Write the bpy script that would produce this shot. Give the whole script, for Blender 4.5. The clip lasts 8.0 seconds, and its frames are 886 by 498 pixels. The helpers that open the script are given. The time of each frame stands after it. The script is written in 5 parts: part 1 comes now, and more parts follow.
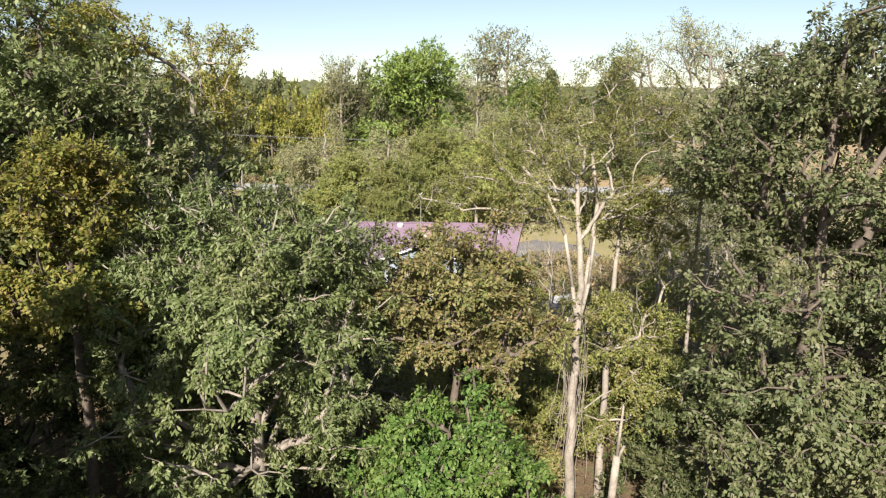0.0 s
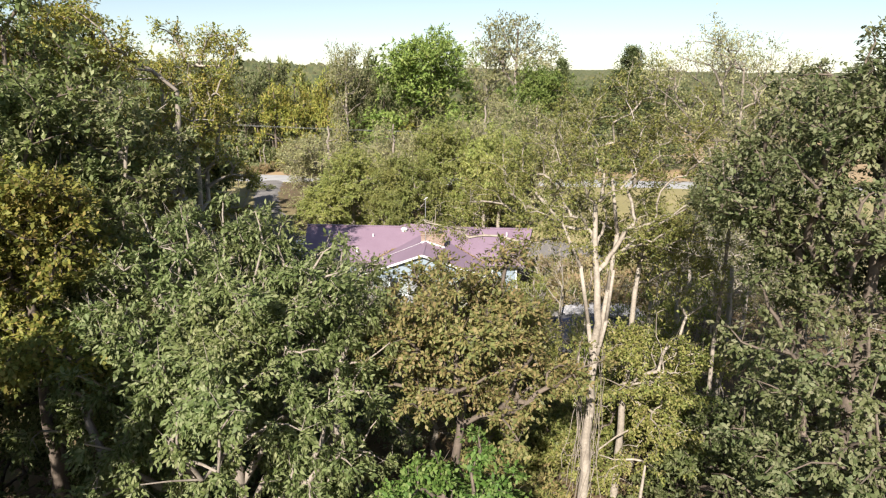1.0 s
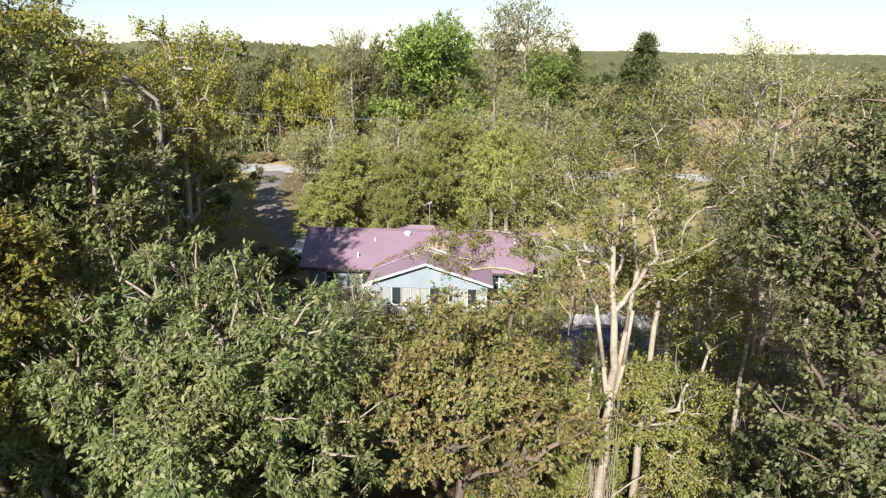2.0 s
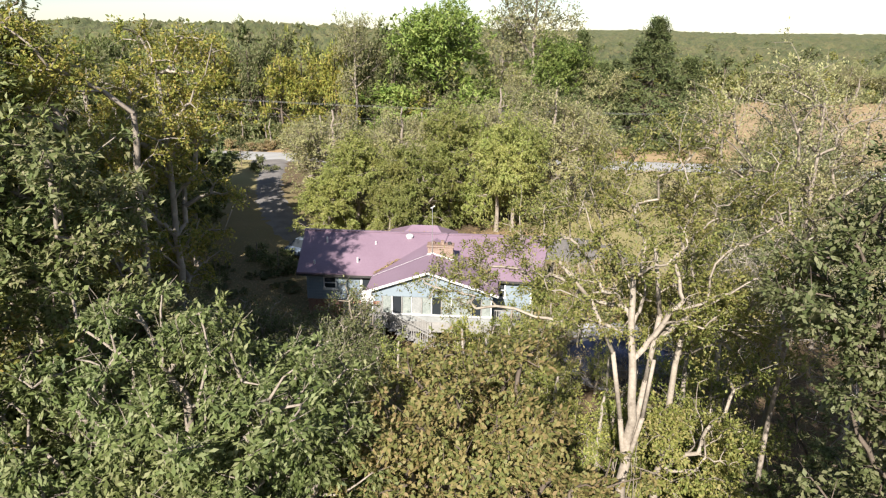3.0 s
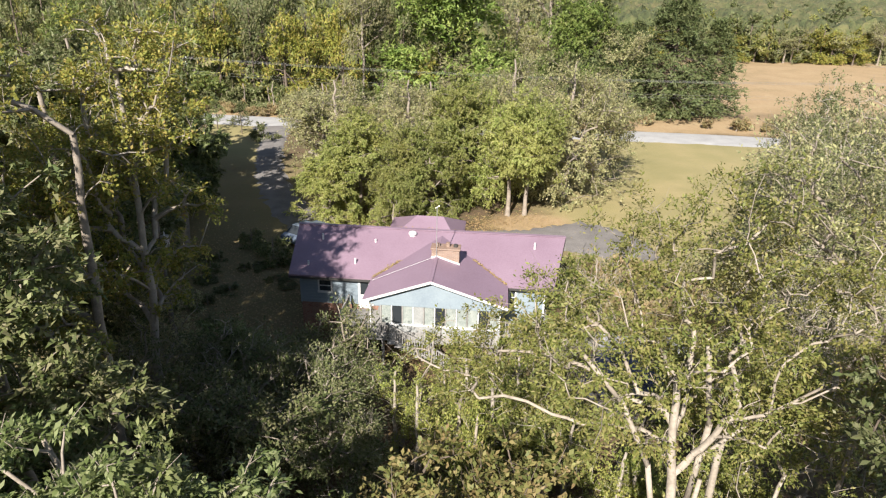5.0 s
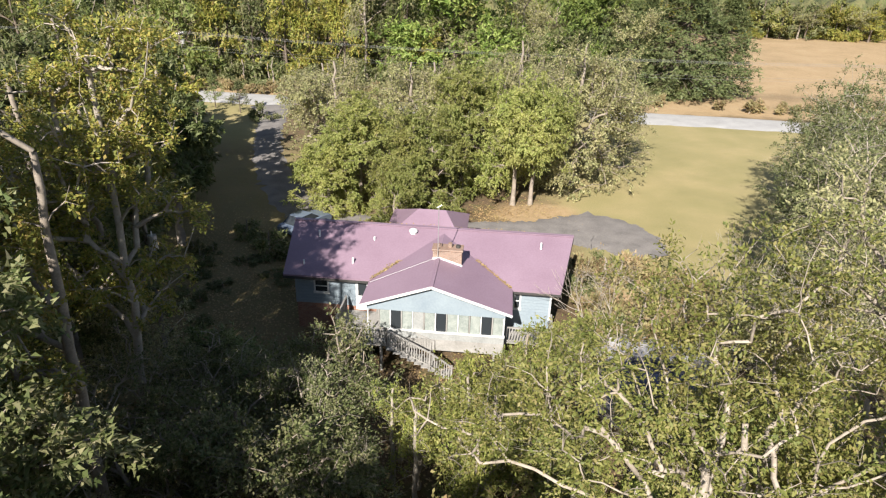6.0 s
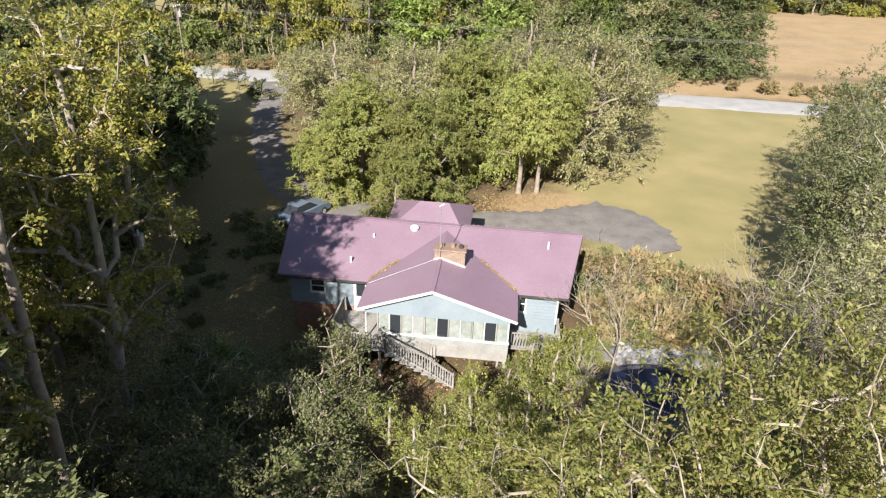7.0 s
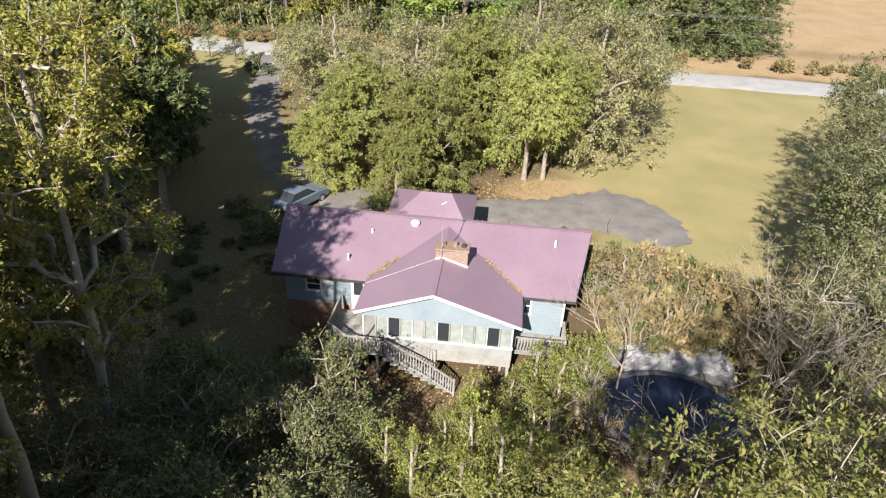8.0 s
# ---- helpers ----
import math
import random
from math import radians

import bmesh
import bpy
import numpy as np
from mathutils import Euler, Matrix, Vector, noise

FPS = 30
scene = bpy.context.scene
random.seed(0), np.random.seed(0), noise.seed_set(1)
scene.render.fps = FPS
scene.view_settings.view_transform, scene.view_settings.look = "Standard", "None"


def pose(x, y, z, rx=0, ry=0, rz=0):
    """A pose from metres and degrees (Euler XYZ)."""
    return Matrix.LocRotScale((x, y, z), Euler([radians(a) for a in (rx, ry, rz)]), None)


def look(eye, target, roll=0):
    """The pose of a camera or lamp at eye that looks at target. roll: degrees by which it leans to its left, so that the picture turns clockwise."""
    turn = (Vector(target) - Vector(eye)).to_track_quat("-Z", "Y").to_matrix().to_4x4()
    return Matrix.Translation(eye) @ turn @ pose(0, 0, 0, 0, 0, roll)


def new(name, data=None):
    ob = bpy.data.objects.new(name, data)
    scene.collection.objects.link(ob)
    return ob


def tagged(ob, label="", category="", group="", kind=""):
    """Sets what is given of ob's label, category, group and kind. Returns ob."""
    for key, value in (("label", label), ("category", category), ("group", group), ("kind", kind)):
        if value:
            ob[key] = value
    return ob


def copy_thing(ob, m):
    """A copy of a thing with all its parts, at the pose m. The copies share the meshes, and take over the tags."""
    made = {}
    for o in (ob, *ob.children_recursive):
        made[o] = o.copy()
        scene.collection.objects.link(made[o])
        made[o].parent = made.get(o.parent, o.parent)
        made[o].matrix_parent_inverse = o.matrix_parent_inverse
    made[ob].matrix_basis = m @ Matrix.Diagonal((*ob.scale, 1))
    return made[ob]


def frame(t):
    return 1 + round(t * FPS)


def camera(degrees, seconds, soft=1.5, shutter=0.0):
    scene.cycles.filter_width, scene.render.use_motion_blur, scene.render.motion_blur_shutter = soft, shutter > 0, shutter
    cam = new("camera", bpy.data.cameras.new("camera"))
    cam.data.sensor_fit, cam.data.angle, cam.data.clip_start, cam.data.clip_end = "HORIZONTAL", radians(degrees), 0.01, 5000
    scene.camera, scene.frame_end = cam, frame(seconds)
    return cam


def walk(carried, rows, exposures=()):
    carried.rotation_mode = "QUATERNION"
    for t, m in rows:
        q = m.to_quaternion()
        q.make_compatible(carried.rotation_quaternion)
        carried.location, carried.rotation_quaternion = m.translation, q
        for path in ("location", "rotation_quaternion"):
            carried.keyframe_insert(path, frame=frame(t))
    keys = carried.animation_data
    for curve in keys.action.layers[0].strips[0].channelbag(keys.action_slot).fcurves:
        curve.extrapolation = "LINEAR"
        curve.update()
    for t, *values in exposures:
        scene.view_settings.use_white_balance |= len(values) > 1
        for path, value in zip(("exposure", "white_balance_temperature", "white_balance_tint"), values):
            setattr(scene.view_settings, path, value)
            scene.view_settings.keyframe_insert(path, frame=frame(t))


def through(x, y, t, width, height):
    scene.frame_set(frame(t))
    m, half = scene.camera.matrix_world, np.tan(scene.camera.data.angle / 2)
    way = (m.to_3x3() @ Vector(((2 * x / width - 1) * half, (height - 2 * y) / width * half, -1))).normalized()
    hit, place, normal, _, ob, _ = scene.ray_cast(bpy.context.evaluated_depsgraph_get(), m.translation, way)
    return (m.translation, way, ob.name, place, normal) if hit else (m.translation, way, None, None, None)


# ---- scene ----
cam = camera(68.19, 8.0, 1.2)
# seconds, x, y, z, yaw, pitch, roll about the line of sight
ROWS = [
    (0.0, 0.000, 0.000, 15.680, -0.00, -13.60, 0.26),
    (0.5, 0.020, 1.260, 16.244, 0.23, -14.29, 0.41),
    (1.0, 0.093, 2.513, 16.809, 0.62, -15.04, 0.52),
    (1.5, 0.190, 3.751, 17.344, 1.02, -15.82, 0.59),
    (3.0, 0.329, 7.483, 18.881, 1.83, -18.36, 0.81),
    (3.5, 0.380, 8.661, 19.301, 2.11, -19.33, 0.89),
    (4.0, 0.449, 9.827, 19.686, 2.43, -20.33, 0.97),
    (4.5, 0.450, 10.950, 20.084, 2.61, -21.38, 1.13),
    (5.0, 0.455, 12.096, 20.478, 2.78, -22.50, 1.26),
    (6.5, 0.342, 15.624, 21.578, 3.18, -26.18, 1.88),
    (7.0, 0.283, 16.772, 21.857, 3.31, -27.42, 2.10),
    (7.5, 0.177, 17.917, 22.127, 3.34, -28.72, 2.46),
    (8.0, 0.111, 19.003, 22.408, 3.40, -30.11, 2.66),
]
walk(cam, [(t, pose(x, y, z, 90 + pitch, 0, yaw) @ pose(0, 0, 0, 0, 0, roll)) for t, x, y, z, yaw, pitch, roll in ROWS])

# ---- world, sun, exposure ----
SUN_AZ, SUN_EL = 193.5, 35.0          # degrees clockwise from +y, and above the horizon
world = bpy.data.worlds.new("sky")
scene.world = world
world.use_nodes = True
sky = world.node_tree.nodes.new("ShaderNodeTexSky")
sky.sky_type = "NISHITA"
sky.sun_disc = False
sky.sun_elevation = radians(SUN_EL)
sky.sun_rotation = radians(SUN_AZ)
sky.air_density, sky.dust_density, sky.ozone_density = 0.9, 0.12, 2.0
back = world.node_tree.nodes["Background"]
back.inputs["Strength"].default_value = 0.055
veil = world.node_tree.nodes.new("ShaderNodeHueSaturation")       # thin high haze pales the sky
veil.inputs["Saturation"].default_value, veil.inputs["Value"].default_value = 0.8, 1.0
world.node_tree.links.new(sky.outputs[0], veil.inputs["Color"])
world.node_tree.links.new(veil.outputs[0], back.inputs["Color"])
sun_data = bpy.data.lights.new("sun", "SUN")
sun_data.energy, sun_data.angle, sun_data.color = 5.0, radians(0.6), (1.0, 0.94, 0.86)
sun = new("sun", sun_data)
sa, se = radians(SUN_AZ), radians(SUN_EL)
to_sun = Vector((math.sin(sa) * math.cos(se), math.cos(sa) * math.cos(se), math.sin(se)))
sun.matrix_world = look(tuple(to_sun * 100), (0, 0, 0))
scene.view_settings.exposure = 1.18


# ---- materials ----
class Nodes:
    """A short way to wire a node material."""

    def __init__(self, name):
        self.mat = bpy.data.materials.new(name)
        self.mat.use_nodes = True
        self.tree = self.mat.node_tree
        self.bsdf = self.tree.nodes["Principled BSDF"]
        self.out = self.tree.nodes["Material Output"]

    def add(self, kind, **kw):
        n = self.tree.nodes.new(kind)
        for k, v in kw.items():
            n.inputs[k].default_value = v
        return n

    def link(self, a, b):
        self.tree.links.new(a, b)

    def coords(self):
        return self.add("ShaderNodeTexCoord").outputs["Object"]

    def world_place(self):
        return self.add("ShaderNodeNewGeometry").outputs["Position"]

    def noise(self, vec, scale, detail=4.0, rough=0.55):
        n = self.add("ShaderNodeTexNoise", Scale=scale, Detail=detail, Roughness=rough)
        self.link(vec, n.inputs["Vector"])
        return n.outputs["Fac"]

    def ramp(self, fac, stops):
        n = self.add("ShaderNodeValToRGB")
        e = n.color_ramp.elements
        while len(e) < len(stops):
            e.new(0.5)
        for el, (p, c) in zip(e, stops):
            el.position, el.color = p, (*c, 1)
        self.link(fac, n.inputs[0])
        return n.outputs[0]

    def mix(self, fac, a, b, mode="MIX"):
        n = self.tree.nodes.new("ShaderNodeMix")
        n.data_type, n.blend_type = "RGBA", mode
        for i, v in ((0, fac), (6, a), (7, b)):
            if isinstance(v, (int, float)):
                n.inputs[i].default_value = v
            elif isinstance(v, tuple):
                n.inputs[i].default_value = (*v, 1)
            else:
                self.link(v, n.inputs[i])
        return n.outputs[2]

    def bump(self, height, strength=0.4, distance=0.02):
        n = self.add("ShaderNodeBump", Strength=strength, Distance=distance)
        self.link(height, n.inputs["Height"])
        self.link(n.outputs[0], self.bsdf.inputs["Normal"])

    def colour(self, c):
        if isinstance(c, tuple):
            self.bsdf.inputs["Base Color"].default_value = (*c, 1)
        else:
            self.link(c, self.bsdf.inputs["Base Color"])

    def rough(self, r, metal=0.0):
        self.bsdf.inputs["Roughness"].default_value = r
        self.bsdf.inputs["Metallic"].default_value = metal


def weathered(name, a, b, scale, rough=0.8, bump=0.3, fine=9.0, metal=0.0, distance=0.01):
    m = Nodes(name)
    p = m.world_place()
    big, small = m.noise(p, scale), m.noise(p, scale * fine)
    f = m.mix(0.45, big, small)
    m.colour(m.ramp(f, [(0.32, a), (0.68, b)]))
    m.rough(rough, metal)
    m.bump(small, bump, distance)
    return m.mat


def leafy(name, colours, through=0.4, spread=0.2):
    """Leaves: each leaf takes its own tone of the list, each tree its own tint."""
    m = Nodes(name)
    geo = m.add("ShaderNodeNewGeometry")
    info = m.add("ShaderNodeObjectInfo")
    n = len(colours)
    base = m.ramp(geo.outputs["Random Per Island"], [(i / max(n - 1, 1), c) for i, c in enumerate(colours)])
    patch = m.noise(geo.outputs["Position"], 0.45, 2.0)
    shade = m.add("ShaderNodeHueSaturation", Saturation=0.92, Fac=1.0)
    mapr = m.add("ShaderNodeMapRange")
    mapr.inputs[3].default_value, mapr.inputs[4].default_value = 1 - spread, 1 + spread
    m.link(info.outputs["Random"], mapr.inputs[0])
    hue = m.add("ShaderNodeMapRange")
    hue.inputs[1].default_value, hue.inputs[2].default_value = 0.3, 0.7
    hue.inputs[3].default_value, hue.inputs[4].default_value = 0.492, 0.522
    m.link(patch, hue.inputs[0])
    m.link(base, shade.inputs["Color"])
    m.link(mapr.outputs[0], shade.inputs["Value"])
    m.link(hue.outputs[0], shade.inputs["Hue"])
    m.colour(shade.outputs[0])
    m.rough(0.58)
    m.bsdf.inputs["Specular IOR Level"].default_value = 0.35
    tr = m.add("ShaderNodeBsdfTranslucent")
    m.link(shade.outputs[0], tr.inputs["Color"])
    mx = m.add("ShaderNodeMixShader")
    mx.inputs[0].default_value = through
    m.link(m.bsdf.outputs[0], mx.inputs[1])
    m.link(tr.outputs[0], mx.inputs[2])
    m.link(mx.outputs[0], m.out.inputs["Surface"])
    return m.mat


OAK = leafy("oak_leaves", [(0.075, 0.1, 0.022), (0.145, 0.175, 0.045), (0.205, 0.23, 0.08), (0.28, 0.285, 0.13)])
BRIGHT = leafy("bright_green_leaves", [(0.065, 0.12, 0.014), (0.115, 0.2, 0.026), (0.17, 0.25, 0.04), (0.24, 0.29, 0.08)])
YELLOW = leafy("yellowing_leaves", [(0.14, 0.165, 0.022), (0.24, 0.245, 0.035), (0.34, 0.31, 0.045), (0.36, 0.25, 0.06)])
RUST = leafy("rusty_leaves", [(0.17, 0.19, 0.045), (0.26, 0.255, 0.07), (0.34, 0.27, 0.09), (0.38, 0.26, 0.11)])
OLIVE = leafy("olive_leaves", [(0.08, 0.105, 0.025), (0.145, 0.165, 0.05), (0.21, 0.215, 0.085), (0.27, 0.24, 0.13)])
SYCAMORE = leafy("sycamore_leaves", [(0.13, 0.15, 0.025), (0.21, 0.22, 0.04), (0.29, 0.275, 0.065), (0.34, 0.275, 0.1)])
GREYISH = leafy("dusty_green_leaves", [(0.19, 0.195, 0.078), (0.29, 0.28, 0.118), (0.365, 0.335, 0.15), (0.4, 0.35, 0.19)], 0.45)
YARD = leafy("pale_yellow_green_leaves", [(0.19, 0.22, 0.04), (0.29, 0.31, 0.068), (0.375, 0.375, 0.1), (0.43, 0.4, 0.15)], 0.48)
NEEDLES = leafy("cedar_needles", [(0.08, 0.105, 0.03), (0.145, 0.175, 0.055), (0.21, 0.225, 0.085)], 0.25)
FRESH = leafy("fresh_yellow_green_leaves", [(0.09, 0.125, 0.02), (0.15, 0.19, 0.035), (0.21, 0.24, 0.055), (0.27, 0.28, 0.09)])
DUSTY_OAK = leafy("dusty_oak_leaves", [(0.09, 0.115, 0.03), (0.16, 0.18, 0.06), (0.225, 0.235, 0.1), (0.28, 0.265, 0.135)])
SHOOTS = leafy("yellow_green_shoot_leaves", [(0.15, 0.185, 0.03), (0.24, 0.265, 0.045), (0.32, 0.325, 0.065), (0.4, 0.36, 0.09)])
SUNNY = leafy("sunlit_green_leaves", [(0.1, 0.15, 0.02), (0.17, 0.23, 0.035), (0.24, 0.3, 0.05), (0.3, 0.34, 0.09)])
WEEDS = leafy("dry_weeds", [(0.28, 0.2, 0.09), (0.36, 0.24, 0.13), (0.24, 0.22, 0.08), (0.34, 0.27, 0.14)], 0.3)
BARK_TWIG = weathered("pale_grey_twigs", (0.24, 0.205, 0.165), (0.42, 0.37, 0.31), 2.0, 0.9, 0.4, 6)
BARK_PALE = weathered("pale_bark", (0.16, 0.13, 0.1), (0.4, 0.345, 0.28), 1.6, 0.8, 0.4, 7)
BARK_GREY = weathered("grey_bark", (0.16, 0.13, 0.1), (0.34, 0.29, 0.24), 3.0, 0.9, 0.6, 6)
BARK_BROWN = weathered("brown_bark", (0.07, 0.055, 0.04), (0.17, 0.13, 0.1), 3.0, 0.9, 0.6, 6)


# ---- helpers for meshes ----
def raw_mesh(name, verts, faces):
    """A mesh from an array of places and an array of equal-sided faces."""
    verts, faces = np.asarray(verts, np.float32), np.asarray(faces, np.int32)
    me = bpy.data.meshes.new(name)
    k = faces.shape[1]
    me.vertices.add(len(verts))
    me.vertices.foreach_set("co", verts.ravel())
    me.loops.add(faces.size)
    me.loops.foreach_set("vertex_index", faces.ravel())
    me.polygons.add(len(faces))
    me.polygons.foreach_set("loop_start", np.arange(len(faces), dtype=np.int32) * k)
    me.update(calc_edges=True)
    return me


def smooth(me):
    me.polygons.foreach_set("use_smooth", np.ones(len(me.polygons), bool))
    return me


def child(name, me, material, parent, label=""):
    if material:
        me.materials.append(material)
    ob = new(name, me)
    ob.parent = parent
    if label:
        tagged(ob, label)
    return ob


def part(name, bm, material, parent, label=""):
    """Links a bmesh as one mesh object under a thing or a part."""
    me = bpy.data.meshes.new(name)
    bm.normal_update()
    bm.to_mesh(me)
    bm.free()
    return child(name, me, material, parent, label)


def thing(name, m, label, category, group="", kind=""):
    ob = new(name)
    ob.matrix_basis = m
    return tagged(ob, label, category, group, kind)


def box(bm, x0, x1, y0, y1, z0, z1, bevel=0.0):
    vs = [bm.verts.new((x, y, z)) for z in (z0, z1) for x, y in ((x0, y0), (x1, y0), (x1, y1), (x0, y1))]
    for f in ((3, 2, 1, 0), (4, 5, 6, 7), (0, 1, 5, 4), (1, 2, 6, 5), (2, 3, 7, 6), (3, 0, 4, 7)):
        bm.faces.new([vs[i] for i in f])
    if bevel:
        es = {e for v in vs for e in v.link_edges}
        bmesh.ops.bevel(bm, geom=list(es), offset=bevel, segments=1, affect="EDGES")
    return bm


def boxed(*a, **k):
    return box(bmesh.new(), *a, **k)


def beam(bm, a, b, w, h):
    """A squared timber from a to b, w wide and h high."""
    a, b = Vector(a), Vector(b)
    d = (b - a).normalized()
    side = d.cross(Vector((0, 0, 1)))
    side = side.normalized() if side.length > 1e-4 else Vector((1, 0, 0))
    up = side.cross(d).normalized()
    vs = [bm.verts.new(p + side * sx * w / 2 + up * sz * h / 2) for p in (a, b) for sx, sz in ((-1, -1), (1, -1), (1, 1), (-1, 1))]
    for f in ((0, 1, 2, 3), (7, 6, 5, 4), (0, 4, 5, 1), (1, 5, 6, 2), (2, 6, 7, 3), (3, 7, 4, 0)):
        bm.faces.new([vs[i] for i in f])
    return bm


def tube(bm, a, b, r, r2=None, sides=10):
    a, b = Vector(a), Vector(b)
    d = b - a
    m = Matrix.Translation((a + b) / 2) @ d.to_track_quat("Z", "Y").to_matrix().to_4x4()
    bmesh.ops.create_cone(bm, cap_ends=True, segments=sides, radius1=r, radius2=r if r2 is None else r2, depth=d.length, matrix=m)
    return bm


# ---- trees ----
def tubes(paths, radii, sides):
    """Verts and quads of round limbs along paths (n, k, 3) with radii (n, k)."""
    n, k, _ = paths.shape
    d = np.gradient(paths, axis=1)
    d /= np.linalg.norm(d, axis=2, keepdims=True) + 1e-9
    ref = np.where(np.abs(d[..., 2:3]) > 0.9, np.array([1.0, 0, 0]), np.array([0, 0, 1.0]))
    s = np.cross(d, ref)
    s /= np.linalg.norm(s, axis=2, keepdims=True) + 1e-9
    u = np.cross(s, d)
    a = np.arange(sides) * 2 * np.pi / sides
    ring = paths[:, :, None] + radii[:, :, None, None] * (np.cos(a)[:, None] * s[:, :, None] + np.sin(a)[:, None] * u[:, :, None])
    verts = ring.reshape(-1, 3)
    i = np.arange(n)[:, None, None] * k * sides + np.arange(k - 1)[:, None] * sides
    j = np.arange(sides)
    j2 = (j + 1) % sides
    f = np.stack([i + j, i + j2, i + sides + j2, i + sides + j], -1).reshape(-1, 4)
    return verts, f


def grow(rng, trunk, tips, reach=0.35):
    """Joins tips to a trunk's nodes as limbs do: short ways, and short ways to the root. Returns nodes, parents and counts."""
    nodes = [np.array(p, float) for p in trunk]
    parent = [i - 1 for i in range(len(nodes))]
    way = [0.0]
    for i in range(1, len(nodes)):
        way.append(way[-1] + np.linalg.norm(nodes[i] - nodes[i - 1]))
    left = np.arange(len(tips))
    best, link = np.full(len(tips), 1e9), np.zeros(len(tips), int)

    def offer(i):
        d = np.linalg.norm(tips - nodes[i], axis=1)
        low = np.clip(nodes[i][2] - tips[:, 2], 0, None)
        c = d + reach * way[i] + 1.2 * low
        m = c < best
        best[m], link[m] = c[m], i

    for i in range(len(trunk) // 3, len(nodes)):
        offer(i)
    while len(left):
        k = left[np.argmin(best[left])]
        p = link[k]
        a, b = nodes[p], tips[k]
        mid = (a + b) / 2 + rng.normal(0, 0.035, 3) * np.linalg.norm(b - a) + np.array([0, 0, 0.07 * np.linalg.norm(b - a)])
        for q in (mid, b):
            nodes.append(q)
            parent.append(p)
            way.append(way[p] + np.linalg.norm(q - nodes[p]))
            p = len(nodes) - 1
            offer(p)
        left = left[left != k]
    count = np.ones(len(nodes))
    for i in range(len(nodes) - 1, 0, -1):
        count[parent[i]] += count[i]
    return np.array(nodes), np.array(parent), count


def lobe_points(rng, lobes, n, flat=0.6):
    """Places in and near the skin of a crown made of a few round lobes."""
    full, n = n, max(8, n // 6)
    vol = np.array([l[3] * l[4] * l[5] for l in lobes], float) ** 0.8
    pick = rng.choice(len(lobes), n, p=vol / vol.sum())
    d = rng.normal(0, 1, (n, 3))
    d /= np.linalg.norm(d, axis=1, keepdims=True)
    r = rng.uniform(0.2, 1, n) ** 0.45
    bumps = 0.82 + 0.3 * np.sin(3.1 * d[:, 0] + 2.3 * d[:, 1] + pick) * np.sin(2.7 * d[:, 2] + 1.9 * d[:, 1])
    L = np.array(lobes, float)[pick]
    seeds = L[:, :3] + d * L[:, 3:6] * (r * bumps)[:, None]
    # each bough carries a flat handful of sprays, with air between the boughs
    own = rng.integers(0, n, full)
    spread = 0.2 * np.cbrt(np.mean(L[:, 3] * L[:, 4] * L[:, 5]))
    return seeds[own] + rng.normal(0, 1, (full, 3)) * np.array([1.0, 1.0, flat]) * spread


def leaf_mesh(rng, tips, middle, per, size, spray=0.75, droop=0.25, aspect=0.55, twigs=9, slim=False):
    """Leaves on small twigs round each tip."""
    n = len(tips)
    out = tips - middle
    out /= np.linalg.norm(out, axis=1, keepdims=True) + 1e-6
    d = rng.normal(0, 1, (n, twigs, 3)) + 0.9 * out[:, None]
    d[..., 2] = d[..., 2] * 0.75 - droop
    d /= np.linalg.norm(d, axis=2, keepdims=True)
    ln = spray * rng.uniform(0.5, 1.3, (n, twigs, 1))
    per_twig = max(1, per // twigs)
    t = rng.uniform(0.2, 1.05, (n, twigs, per_twig, 1))
    p = tips[:, None, None] + d[:, :, None] * ln[:, :, None] * t + rng.normal(0, 0.09 * spray, (n, twigs, per_twig, 3))
    p[..., 2] -= droop * 0.5 * t[..., 0] ** 2 * ln
    p = p.reshape(-1, 3)
    dd = np.repeat(d[:, :, None], per_twig, 2).reshape(-1, 3)
    m = len(p)
    a = dd + rng.normal(0, 0.75, (m, 3))
    a[:, 2] -= droop
    a /= np.linalg.norm(a, axis=1, keepdims=True)
    face = np.repeat(out, twigs * per_twig, 0)
    up = np.array([0, 0, 0.75]) + rng.normal(0, 0.5, (m, 3)) + 0.75 * face
    s = np.cross(a, up)
    s /= np.linalg.norm(s, axis=1, keepdims=True) + 1e-6
    nrm = np.cross(s, a)
    L = size * rng.uniform(0.65, 1.35, (m, 1))
    W = L * aspect * 0.5
    if slim:
        v = np.stack([p - s * W, p + s * W, p + a * L], 1).reshape(-1, 3)
        return v, np.arange(3 * m).reshape(-1, 3)
    v = np.stack([p, p + a * L * 0.5 + s * W + nrm * W * 0.35, p + a * L, p + a * L * 0.5 - s * W + nrm * W * 0.35], 1).reshape(-1, 3)
    return v, np.arange(4 * m).reshape(-1, 4)


